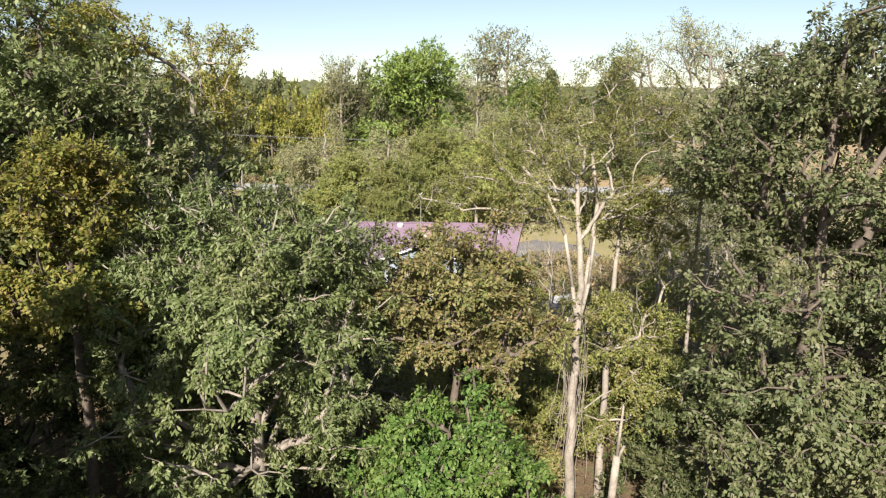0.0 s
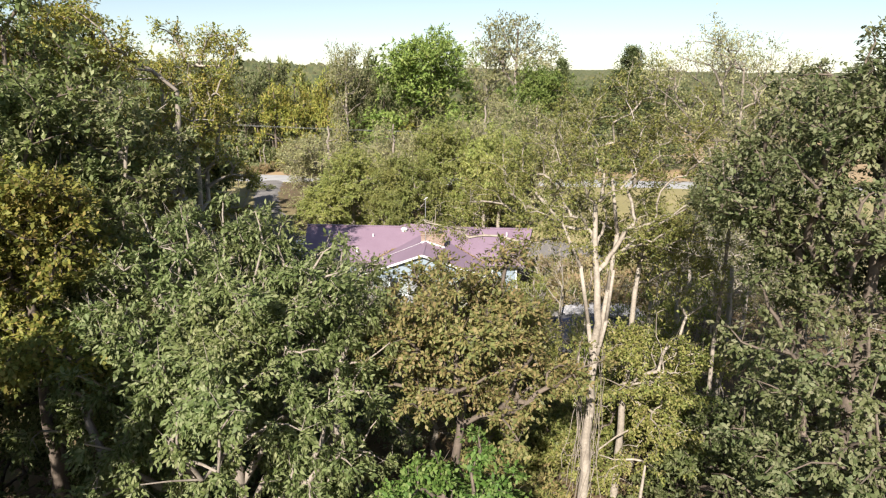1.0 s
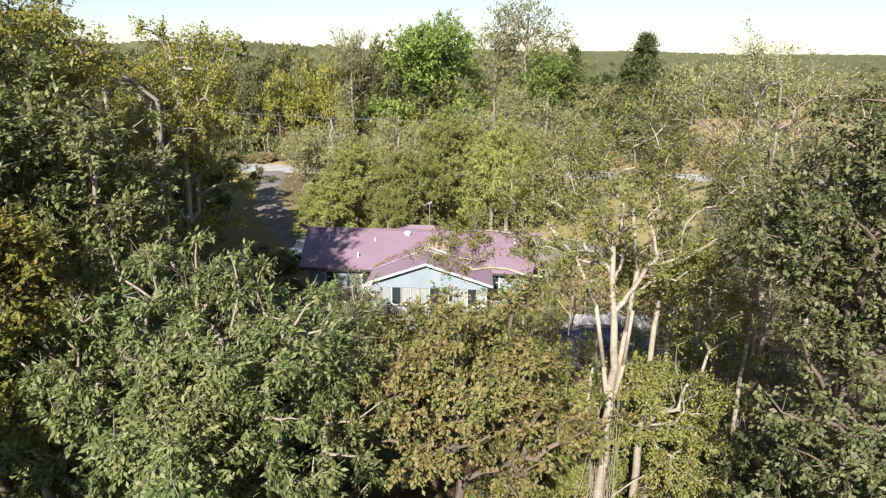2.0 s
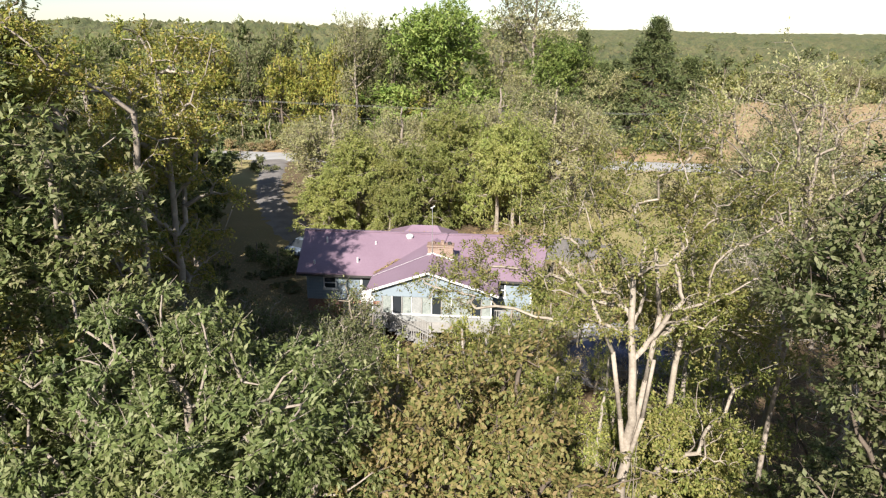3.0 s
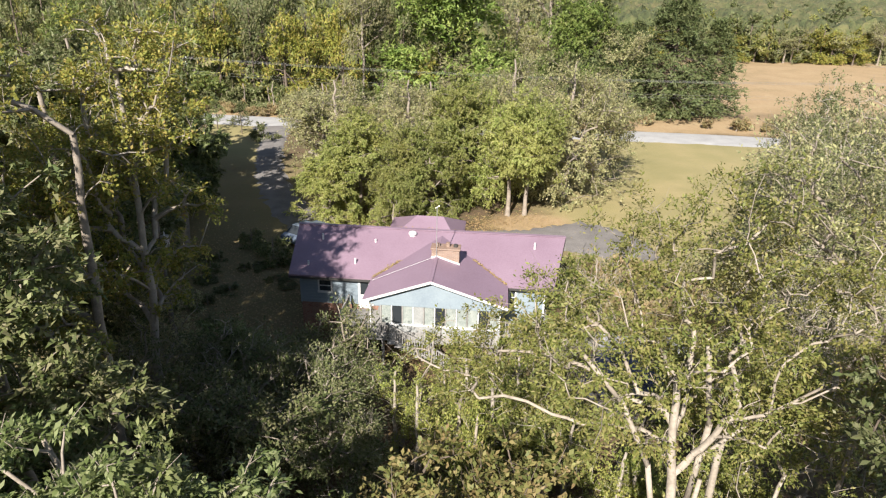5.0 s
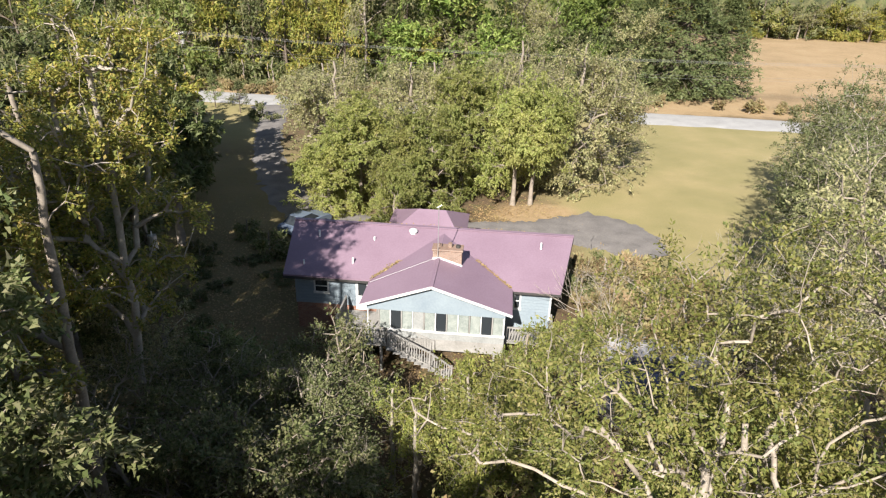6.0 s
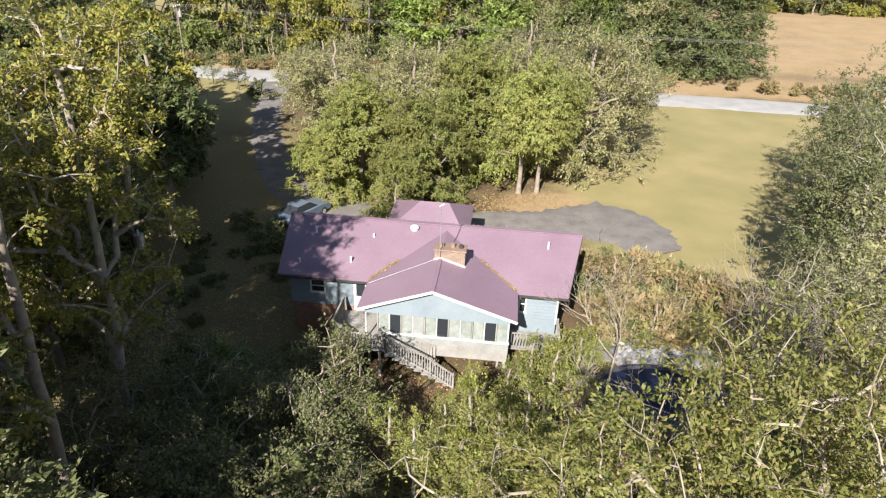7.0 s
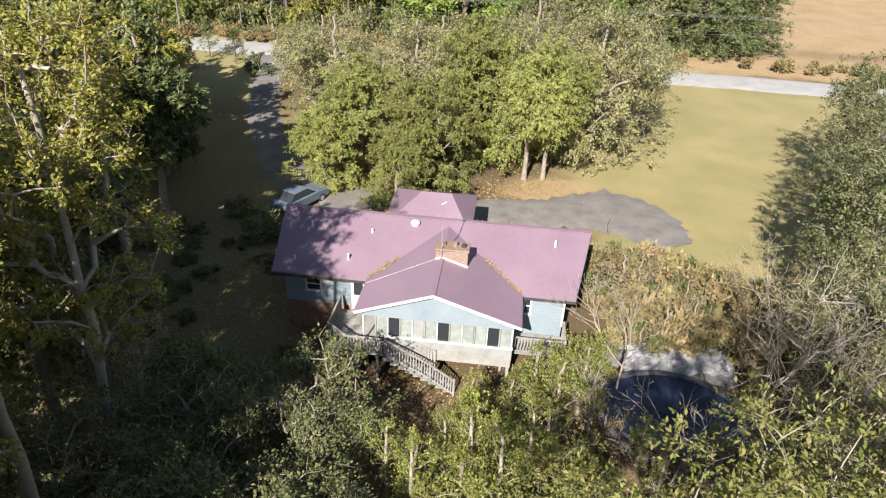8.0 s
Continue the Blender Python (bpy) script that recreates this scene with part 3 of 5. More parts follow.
    part("porch_skirt", boxed(ua + 1.1, ub - 0.02, gv + 0.02, gv + 0.06, fl - 0.7, fl - 0.25), GREYWOOD, h, "grey board skirt under the porch")
    # chimney
    c = part("chimney", boxed(8.6, 10.25, 0.6, 1.35, 4.3, 5.62, 0.01), CHIMNEY_BRICK, h, "tan brick chimney with clay flues")
    part("chimney_cap", boxed(8.54, 10.31, 0.54, 1.41, 5.62, 5.72, 0.015), CHIMNEY_BRICK, c)
    for u, z in ((8.95, 5.9), (9.55, 5.98), (10.0, 5.88)):
        part("flue", tube(bmesh.new(), (u, 0.98, 5.72), (u, 0.98, z), 0.13, 0.12, 12), CHIMNEY_BRICK if u != 10.0 else DARK, c)
    fb = bmesh.new()
    beam(fb, (pc, 0.57, pa + 0.07), (10.29, 0.57, pa + 0.07 - 1.37 * k), 0.03, 0.1)
    beam(fb, (8.58, 0.57, pa + 0.07 - 0.34 * k), (pc, 0.57, pa + 0.07), 0.03, 0.1)
    part("flashing", fb, WHITE, c, "white chimney flashing")
    # antenna mast and its cable
    mast = part("antenna_mast", tube(bmesh.new(), (8.9, 0.5, 5.1), (8.9, 0.5, 8.35), 0.022), GALV, h, "thin aerial mast on the chimney")
    part("aerial", tube(bmesh.new(), (8.8, 0.5, 8.25), (9.06, 0.55, 8.4), 0.025), GALV, mast)
    cable = bmesh.new()
    beam(cable, (8.7, 0.55, pa + 0.0), (5.2, -0.5, EAVE + 0.15), 0.014, 0.014)
    part("cable", cable, WHITE, h, "pale cable along the valley")

    def on_roof(u, v):
        return EAVE + RISE * (v if v < RUN else 2 * RUN - v) / RUN

    dome = bmesh.new()
    bmesh.ops.create_uvsphere(dome, u_segments=16, v_segments=8, radius=0.27, matrix=Matrix.Translation((7.02, 4.0, on_roof(7.02, 4.0) + 0.14)) @ Matrix.Diagonal((1, 1, 0.6, 1)))
    tube(dome, (7.02, 4.0, on_roof(7.02, 4.0) - 0.03), (7.02, 4.0, on_roof(7.02, 4.0) + 0.14), 0.2)
    part("roof_vent", dome, WHITE, h, "white domed roof vent")
    for u, v, z in ((1.35, 3.2, 0.4), (14.81, 3.33, 0.42), (3.85, 1.2, 0.35), (4.75, 3.2, 0.2), (1.0, 0.9, 0.25)):
        part("vent_pipe", tube(bmesh.new(), (u, v, on_roof(u, v) - 0.05), (u, v, on_roof(u, v) + z), 0.06), WHITE, h, "white vent pipe")
    # wing behind, lower, hipped
    x0, x1, l0, l1, rv, zr, ze, y0, y1 = 4.3, 10.0, 6.5, 8.45, 10.3, 4.25, 2.9, 7.3, 13.3
    for o in ([(x0, y0, ze), (x1, y0, ze), (l1, rv, zr), (l0, rv, zr)], [(x1, y0, ze), (x1, y1, ze), (l1, rv, zr)], [(x1, y1, ze), (x0, y1, ze), (l0, rv, zr), (l1, rv, zr)], [(x0, y1, ze), (x0, y0, ze), (l0, rv, zr)]):
        part("wing_roof", slab(o, 0.1), ROOF, h, "plum metal hipped roof of the rear wing")
    for u in (x0 + 0.3, x1 - 0.5):
        part("wing_wall", boxed(u, u + 0.2, f1, y1 - 0.3, 0, ze - 0.05), SIDING, h)
    part("wing_wall", boxed(x0 + 0.5, x1 - 0.5, y1 - 0.5, y1 - 0.3, 0, ze - 0.05), SIDING, h)
    return h


house = make_house()


def rail(parent, pts, height=0.95, gap=0.15, step_posts=True):
    """A railing with balusters along a line of floor places."""
    for a, b in zip(pts[:-1], pts[1:]):
        a, b = Vector(a), Vector(b)
        for z in (0.12, height):
            bm = bmesh.new()
            beam(bm, a + Vector((0, 0, z)), b + Vector((0, 0, z)), 0.09 if z > 0.5 else 0.05, 0.05)
            part("rail", bm, GREYWOOD, parent)
        n = max(2, int((b - a).length / gap))
        for i in range(1, n):
            p = a.lerp(b, i / n)
            part("baluster", boxed(p.x - 0.025, p.x + 0.025, p.y - 0.025, p.y + 0.025, p.z + 0.05, p.z + height), GREYWOOD, parent)
    for p in pts:
        part("post", boxed(p[0] - 0.05, p[0] + 0.05, p[1] - 0.05, p[1] + 0.05, p[2] - 0.25, p[2] + height + 0.08), GREYWOOD, parent)


def make_deck():
    d = thing("deck", HOUSE @ pose(0, -0.3, 0.3), "weathered grey wooden deck with baluster railing and stairs", "deck")
    fl = 1.3
    for i in range(12):
        v = -2.95 + i * 0.29
        part("deck_board", boxed(3.6, 6.35 if v > -2.0 else 7.0, v, v + 0.27, fl - 0.05, fl), GREYWOOD, d)
    for u in (3.7, 5.2, 6.3):
        for v in (-2.85, -0.4):
            part("leg", boxed(u - 0.07, u + 0.07, v - 0.07, v + 0.07, -2.4, fl - 0.05), GREYWOOD, d)
    rail(d, [(3.65, 0.3, fl), (3.65, -2.0, fl), (4.7, -2.9, fl), (5.3, -2.9, fl), (6.6, -2.9, fl)])
    rail(d, [(6.6, -2.9, fl), (9.0, -3.3, 0.35), (10.2, -3.45, -0.35)])
    rail(d, [(6.9, -2.05, fl), (9.1, -2.3, 0.4)])
    for i in range(9):
        t = i / 9
        part("tread", boxed(6.65 + 3.4 * t, 7.05 + 3.4 * t, -3.3 - 0.1 * t, -2.25 - 0.3 * t, fl - 0.1 - 1.6 * t, fl - 0.05 - 1.6 * t), GREYWOOD, d)
    # smaller deck before the other wing
    for i in range(7):
        v = -1.35 + i * 0.25
        part("deck_board", boxed(12.3, 15.6, v, v + 0.23, 1.0, 1.05), GREYWOOD, d)
    rail(d, [(12.4, -1.3, 1.05), (15.5, -1.3, 1.05), (15.5, 0.3, 1.05)])
    for u in (12.4, 14.0, 15.5):
        part("leg", boxed(u - 0.06, u + 0.06, -1.33, -1.2, -2.2, 1.0), GREYWOOD, d)
    return d


deck = make_deck()


# ---- trees near the camera ----
def g(x, y):
    return float(ground_z(np.float64(x), np.float64(y)))


def near_tree(name, label, x, y, trunk, lobes, bark, leaves, group="", **k):
    """trunk and lobes in world metres."""
    z = g(x, y)
    tr = [(a - x, b - y, c - z) for a, b, c in trunk]
    lb = [(l[0] - x, l[1] - y, l[2] - z, *l[3:]) for l in lobes]
    return plant(name, pose(x, y, z), label, tree_meshes(name, trunk=tr, lobes=lb, **k), bark, leaves, group)


near_tree("oak_tree", "broad oak with dull green leaves and a pale forked trunk", -6.1, 19.3,
          [(-6.1, 19.3, -3.0), (-6.0, 19.3, 2), (-6.1, 19.3, 6), (-5.8, 19.6, 8.5), (-5.6, 19.8, 11)],
          [(-6.2, 19.5, 9.6, 3.9, 3.6, 3.2), (-4.1, 19.4, 9.3, 1.9, 2.4, 2.6), (-8.6, 19.0, 8.2, 2.4, 2.6, 2.6), (-8.0, 17.4, 6.8, 2.0, 2.0, 2.2), (-3.6, 17.6, 7.4, 1.6, 1.8, 1.8), (-4.2, 18.6, 5.2, 2.4, 2.4, 2.2), (-8, 17.6, 5.0, 2.2, 2.2, 2.0), (-3.8, 21.3, 10.7, 1.2, 1.4, 1.5), (-5.5, 21.6, 11.6, 1.7, 1.8, 1.6), (-8.0, 21.8, 11.5, 1.8, 1.8, 1.6), (-10.2, 21.2, 9.8, 1.8, 1.8, 1.6), (-9.4, 19.4, 9.6, 1.7, 1.8, 1.6)],
          BARK_GREY, OAK, seed=11, clumps=700, per=135, size=0.16, r0=0.26, droop=0.5, spray=0.5, aspect=0.42, flat=0.9)
near_tree("maple_tree", "rust-brown and olive tree thinning before autumn", 0.4, 21.8,
          [(0.4, 21.8, -3.0), (0.5, 21.8, 3), (0.4, 21.9, 7), (0.3, 22, 10)],
          [(0.4, 22, 9.6, 2.9, 2.7, 2.6), (-1.0, 21.8, 8.2, 1.9, 2.2, 2.2), (2.1, 21.8, 8.0, 1.9, 2.2, 2.3)],
          BARK_BROWN, RUST, seed=12, clumps=340, per=108, size=0.145, r0=0.2, droop=0.3, spray=0.48)
near_tree("maple_tree", "bright green leafy young tree below the rust-brown one", 0.2, 17.2,
          [(0.2, 17.2, -3.0), (0.2, 17.2, 2), (0.2, 17.3, 6)],
          [(0.2, 17.3, 6.0, 2.3, 2.2, 2.2), (-1.2, 17.2, 4.4, 1.9, 1.9, 2.0), (1.6, 17.4, 4.4, 1.9, 1.9, 2.2), (0.2, 16.6, 2.6, 2.6, 2.0, 1.8)],
          BARK_BROWN, BRIGHT, seed=13, clumps=340, per=117, size=0.15, r0=0.15, droop=0.35, spray=0.45)


def make_sycamore():
    """A tall pale trunk that forks, dead stubs, and an airy spreading crown."""
    x, y = 5.2, 23.8
    z = g(x, y)
    t = near_tree("sycamore_tree", "tall pale-barked sycamore with bare stubs and an airy yellow-green crown", x, y,
                  [(5.2, 23.8, -3.0), (5.15, 23.8, 2), (5.2, 23.8, 6.2), (5.2, 23.9, 8.6), (5.1, 24.1, 10.6), (5.0, 24.4, 12.6)],
                  [(5.4, 25.0, 14.2, 4.0, 3.4, 1.9), (2.6, 25.0, 13.0, 1.8, 2.0, 1.2), (8.2, 25.2, 13.3, 2.3, 2.4, 1.7), (5.0, 24.8, 14.9, 2.6, 2.4, 1.0), (5.2, 25.2, 12.0, 3.4, 2.4, 1.2), (1.2, 26.0, 11.9, 1.6, 1.4, 0.8), (-0.8, 27.0, 11.6, 1.2, 1.2, 0.7), (9.2, 25.0, 11.8, 2.2, 2.0, 1.6), (6.6, 24.6, 15.8, 2.4, 2.0, 0.9)],
                  BARK_PALE, SYCAMORE, seed=21, clumps=600, per=90, size=0.095, r0=0.2, droop=0.15, bare=0.16, spray=0.42, aspect=0.45, r_tip=0.0058, reach=0.2, flat=0.9)
    bm = bmesh.new()
    for pts, r in ((((5.22, 23.8, 6.6), (4.95, 23.9, 8.4), (4.6, 24.1, 10.4), (3.9, 24.3, 11.9), (3.0, 24.6, 12.9)), 0.08), (((5.3, 23.9, 7.4), (5.55, 24.0, 9.6), (5.75, 24.1, 11.6), (5.5, 24.3, 13.4)), 0.09), (((5.7, 24.05, 10.8), (6.6, 24.2, 11.6), (8.1, 24.5, 12.4)), 0.05), (((5.25, 23.8, 7.0), (5.5, 23.7, 8.6), (5.62, 23.7, 10.4)), 0.075)):
        for i in range(len(pts) - 1):
            a, b = Vector(pts[i]) - Vector((x, y, z)), Vector(pts[i + 1]) - Vector((x, y, z))
            f0, f1 = 1 - 0.5 * i / len(pts), 1 - 0.5 * (i + 1) / len(pts)
            tube(bm, a, b + (b - a) * 0.03, r * f0, r * f1, 9)
    limb = part("limb", bm, BARK_PALE, t, "smooth cream main limbs, one broken short")
    smooth(limb.data)
    # dead vines that hang down the trunk
    rng = np.random.default_rng(5)
    vb = bmesh.new()
    for i in range(26):
        a = rng.uniform(0, 6.28)
        r = rng.uniform(0.28, 0.5)
        p = Vector((r * math.cos(a), r * math.sin(a), rng.uniform(5.5, 10.5)))
        for j in range(5):
            q = p + Vector((rng.normal(0, 0.1), rng.normal(0, 0.1), -rng.uniform(0.5, 1.1)))
            tube(vb, p, q, 0.012, 0.011, 4)
            p = q
    part("vine", vb, BARK_GREY, t, "dry hanging vines")
    return t


make_sycamore()
near_tree("sycamore_tree", "slim pale-trunked tree with thin yellow-green leaves", 7.2, 26.6,
          [(7.2, 26.6, -3.0), (7.15, 26.6, 4), (7.3, 26.6, 8), (7.5, 26.8, 12.0)],
          [(7.6, 26.8, 11.5, 2.2, 2.0, 2.6), (7.6, 26.2, 6.5, 1.9, 1.9, 2.8), (8.6, 25.8, 3.5, 2.2, 2.0, 2.6), (6.4, 25.2, 2.0, 1.8, 1.6, 1.8), (6.6, 28.2, 10.0, 2.0, 1.5, 1.4), (9.4, 27.8, 9.2, 2.2, 1.8, 2.4), (9.6, 27.4, 5.6, 2.0, 1.8, 2.2)],
          BARK_PALE, SYCAMORE, seed=22, clumps=400, per=81, size=0.12, r0=0.17, droop=0.35, spray=0.5, r_tip=0.009)
snag = thing("dead_tree", pose(5.75, 19.4, g(5.75, 19.4)), "broken bare pale dead trunk", "dead tree")
sb = bmesh.new()
for a, b, r, q in (((-0.25, 0, 0), (-0.1, 0, 4.0), 0.16, 0.14), ((-0.1, 0, 4.0), (0.02, 0, 6.6), 0.14, 0.12), ((0.02, 0, 6.5), (0.12, 0, 8.4), 0.07, 0.03), ((0.0, 0, 6.4), (0.28, 0.1, 6.9), 0.06, 0.05)):
    tube(sb, a, b, r, q, 9)
smooth(part("trunk", sb, BARK_PALE, snag).data)
near_tree("oak_tree", "large dense oak with dull olive-brown leaves and dark gaps", 12.2, 20.3,
          [(12.2, 20.3, -3.0), (12.1, 20.3, 4), (12.0, 20.2, 9), (11.8, 20.2, 15)],
          [(11.8, 20.3, 13.6, 3.6, 3.6, 3.8), (10.2, 19.4, 10.0, 2.6, 2.8, 2.4), (9.6, 18.2, 6.4, 2.2, 2.4, 2.6), (10.6, 17.6, 3.2, 2.6, 2.4, 2.4), (14.2, 19.6, 9.0, 3.2, 3.2, 3.4), (13.4, 18.0, 4.6, 3.2, 2.8, 2.8), (9.6, 20.6, 14.4, 1.8, 2.0, 2.0), (15.5, 20.5, 14.5, 3.0, 3.0, 3.0), (12.6, 20.8, 16.2, 3.2, 3.2, 2.4), (10.6, 21.6, 12.2, 2.6, 2.6, 2.6), (17.0, 20.0, 10.0, 3.0, 3.0, 4.0), (11.6, 16.8, 6.6, 2.6, 2.0, 2.4), (13.8, 17.0, 8.6, 2.4, 2.0, 2.2)],
          BARK_BROWN, DUSTY_OAK, seed=31, clumps=1450, per=96, size=0.155, r0=0.3, droop=0.4, spray=0.5)
near_tree("elm_tree", "tall thin-topped tree with small dusty grey-green leaves", 10.5, 26.5,
          [(10.5, 26.5, -3.0), (10.5, 26.5, 6), (10.6, 26.6, 12), (10.4, 26.6, 17)],
          [(10.2, 26.6, 15.4, 2.8, 2.4, 2.4), (8.0, 26.8, 16.2, 1.8, 1.6, 1.0), (11.5, 27.0, 15.0, 2.0, 2.0, 2.2), (10.0, 26.6, 17.2, 3.4, 2.2, 1.2), (6.8, 26.8, 14.4, 1.8, 1.6, 1.4)],
          BARK_GREY, GREYISH, seed=32, clumps=380, per=60, size=0.095, r0=0.1, droop=0.0, spray=0.6, aspect=0.42, twigs=5, r_tip=0.01)

# the wood on the other side
left_wood = "trees of the near wood"
near_tree("hickory_tree", "tall yellow-olive tree with sparse bare lower limbs", -13.5, 36.5,
          [(-13.5, 36.5, -2.5), (-13.4, 36.5, 4), (-13.2, 36.6, 10), (-13.2, 36.6, 17)],
          [(-13.2, 36.6, 16.0, 3.4, 3.4, 3.4), (-12.8, 37.0, 13.2, 1.8, 2.2, 2.0), (-15.5, 36.0, 13.0, 2.8, 2.8, 2.6), (-11.9, 39.2, 11.2, 1.5, 1.5, 0.9), (-14.8, 36.2, 9.6, 2.4, 2.2, 2.0), (-13.2, 38.4, 8.0, 1.5, 1.5, 1.2)],
          BARK_TWIG, YELLOW, left_wood, seed=41, clumps=470, per=90, size=0.145, r0=0.24, droop=0.25, spray=0.6, bare=0.06)
near_tree("hickory_tree", "tall yellow-brown tree at the wood's edge", -11.4, 30.4,
          [(-11.8, 30.4, -2.5), (-11.8, 30.4, 6), (-11.6, 30.4, 12), (-11.4, 30.5, 16)],
          [(-13.4, 30.4, 13.6, 1.6, 2.0, 1.9), (-14.4, 30.2, 12.0, 2.8, 2.8, 2.6), (-14.8, 29.8, 17.4, 2.4, 2.6, 2.4), (-12.6, 29.6, 9.4, 1.8, 1.8, 1.8)],
          BARK_GREY, YELLOW, left_wood, seed=42, clumps=420, per=99, size=0.15, r0=0.25, droop=0.3, spray=0.62)
near_tree("hickory_tree", "yellow-green tree in full leaf close to the camera's way", -11.6, 19.6,
          [(-11.8, 19.6, -3), (-11.7, 19.6, 5), (-11.5, 19.6, 10), (-11.4, 19.6, 13)],
          [(-11.4, 19.6, 12.4, 2.2, 2.4, 2.4), (-13.0, 19.4, 10.2, 2.4, 2.4, 2.2), (-10.8, 18.8, 9.6, 1.6, 1.8, 1.7)],
          BARK_BROWN, YELLOW, left_wood, seed=43, clumps=330, per=117, size=0.15, r0=0.22, droop=0.35, spray=0.5)
near_tree("oak_tree", "tall dark olive oak behind the yellow trees", -18.5, 29.5,
          [(-18.5, 29.5, -3), (-18.4, 29.5, 6), (-18.3, 29.5, 13), (-18.2, 29.5, 19)],
          [(-18.2, 29.5, 18.0, 3.8, 3.6, 3.6), (-16.0, 29.0, 14.0, 2.8, 3.0, 3.2), (-20.5, 28.5, 13.0, 3.6, 3.4, 3.8), (-17.5, 27.6, 9.0, 3.2, 3.0, 3.0)],
          BARK_BROWN, OLIVE, left_wood, seed=44, clumps=420, per=81, size=0.21, r0=0.32, droop=0.35, spray=0.7)
near_tree("oak_tree", "shaded olive-green undergrowth tree", -8.0, 32.5,
          [(-8.0, 32.5, -2.5), (-8.0, 32.5, 2), (-7.8, 32.6, 6)],
          [(-7.6, 32.8, 4.6, 3.0, 2.8, 1.9), (-10.5, 32.0, 4.6, 2.8, 2.8, 2.0), (-4.8, 33.5, 3.4, 2.4, 2.4, 1.7), (-8.0, 29.0, 3.0, 3.4, 2.6, 2.0), (-4.5, 29.0, 1.8, 2.8, 2.6, 1.8), (-11.5, 36.0, 4.0, 2.4, 2.4, 2.0)],
          BARK_GREY, OLIVE, left_wood, seed=45, clumps=460, per=81, size=0.15, r0=0.16, droop=0.3, spray=0.65)
near_tree("dogwood_tree", "small thin shaded tree with scattered leaves", -6.3, 38.5,
          [(-6.3, 38.5, -2.0), (-6.3, 38.5, 1), (-6.2, 38.6, 4)],
          [(-6.0, 38.6, 4.4, 2.4, 2.4, 1.9), (-4.3, 38.2, 3.2, 1.6, 1.6, 1.4), (-8.6, 37.6, 4.0, 2.2, 2.0, 1.6)],
          BARK_GREY, OLIVE, left_wood, seed=46, clumps=180, per=63, size=0.125, r0=0.11, droop=0.25, spray=0.6)
near_tree("oak_tree", "tall dense oak that shades the wood below", -14.5, 24.5,
          [(-14.5, 24.5, -3), (-14.5, 24.5, 5), (-14.4, 24.5, 12), (-14.4, 24.5, 18)],
          [(-14.2, 24.4, 17.0, 3.6, 3.6, 3.4), (-12.6, 24.6, 13.4, 2.6, 3.0, 2.6), (-16.5, 24.0, 13.0, 3.0, 3.0, 3.0), (-14.4, 24.4, 6.0, 3.4, 3.4, 2.6), (-17.0, 22.5, 5.0, 3.0, 3.0, 2.6), (-11.5, 25.5, 4.4, 2.8, 2.8, 2.2)],
          BARK_BROWN, OAK, left_wood, seed=47, clumps=480, per=81, size=0.2, r0=0.16, droop=0.35, spray=0.7)

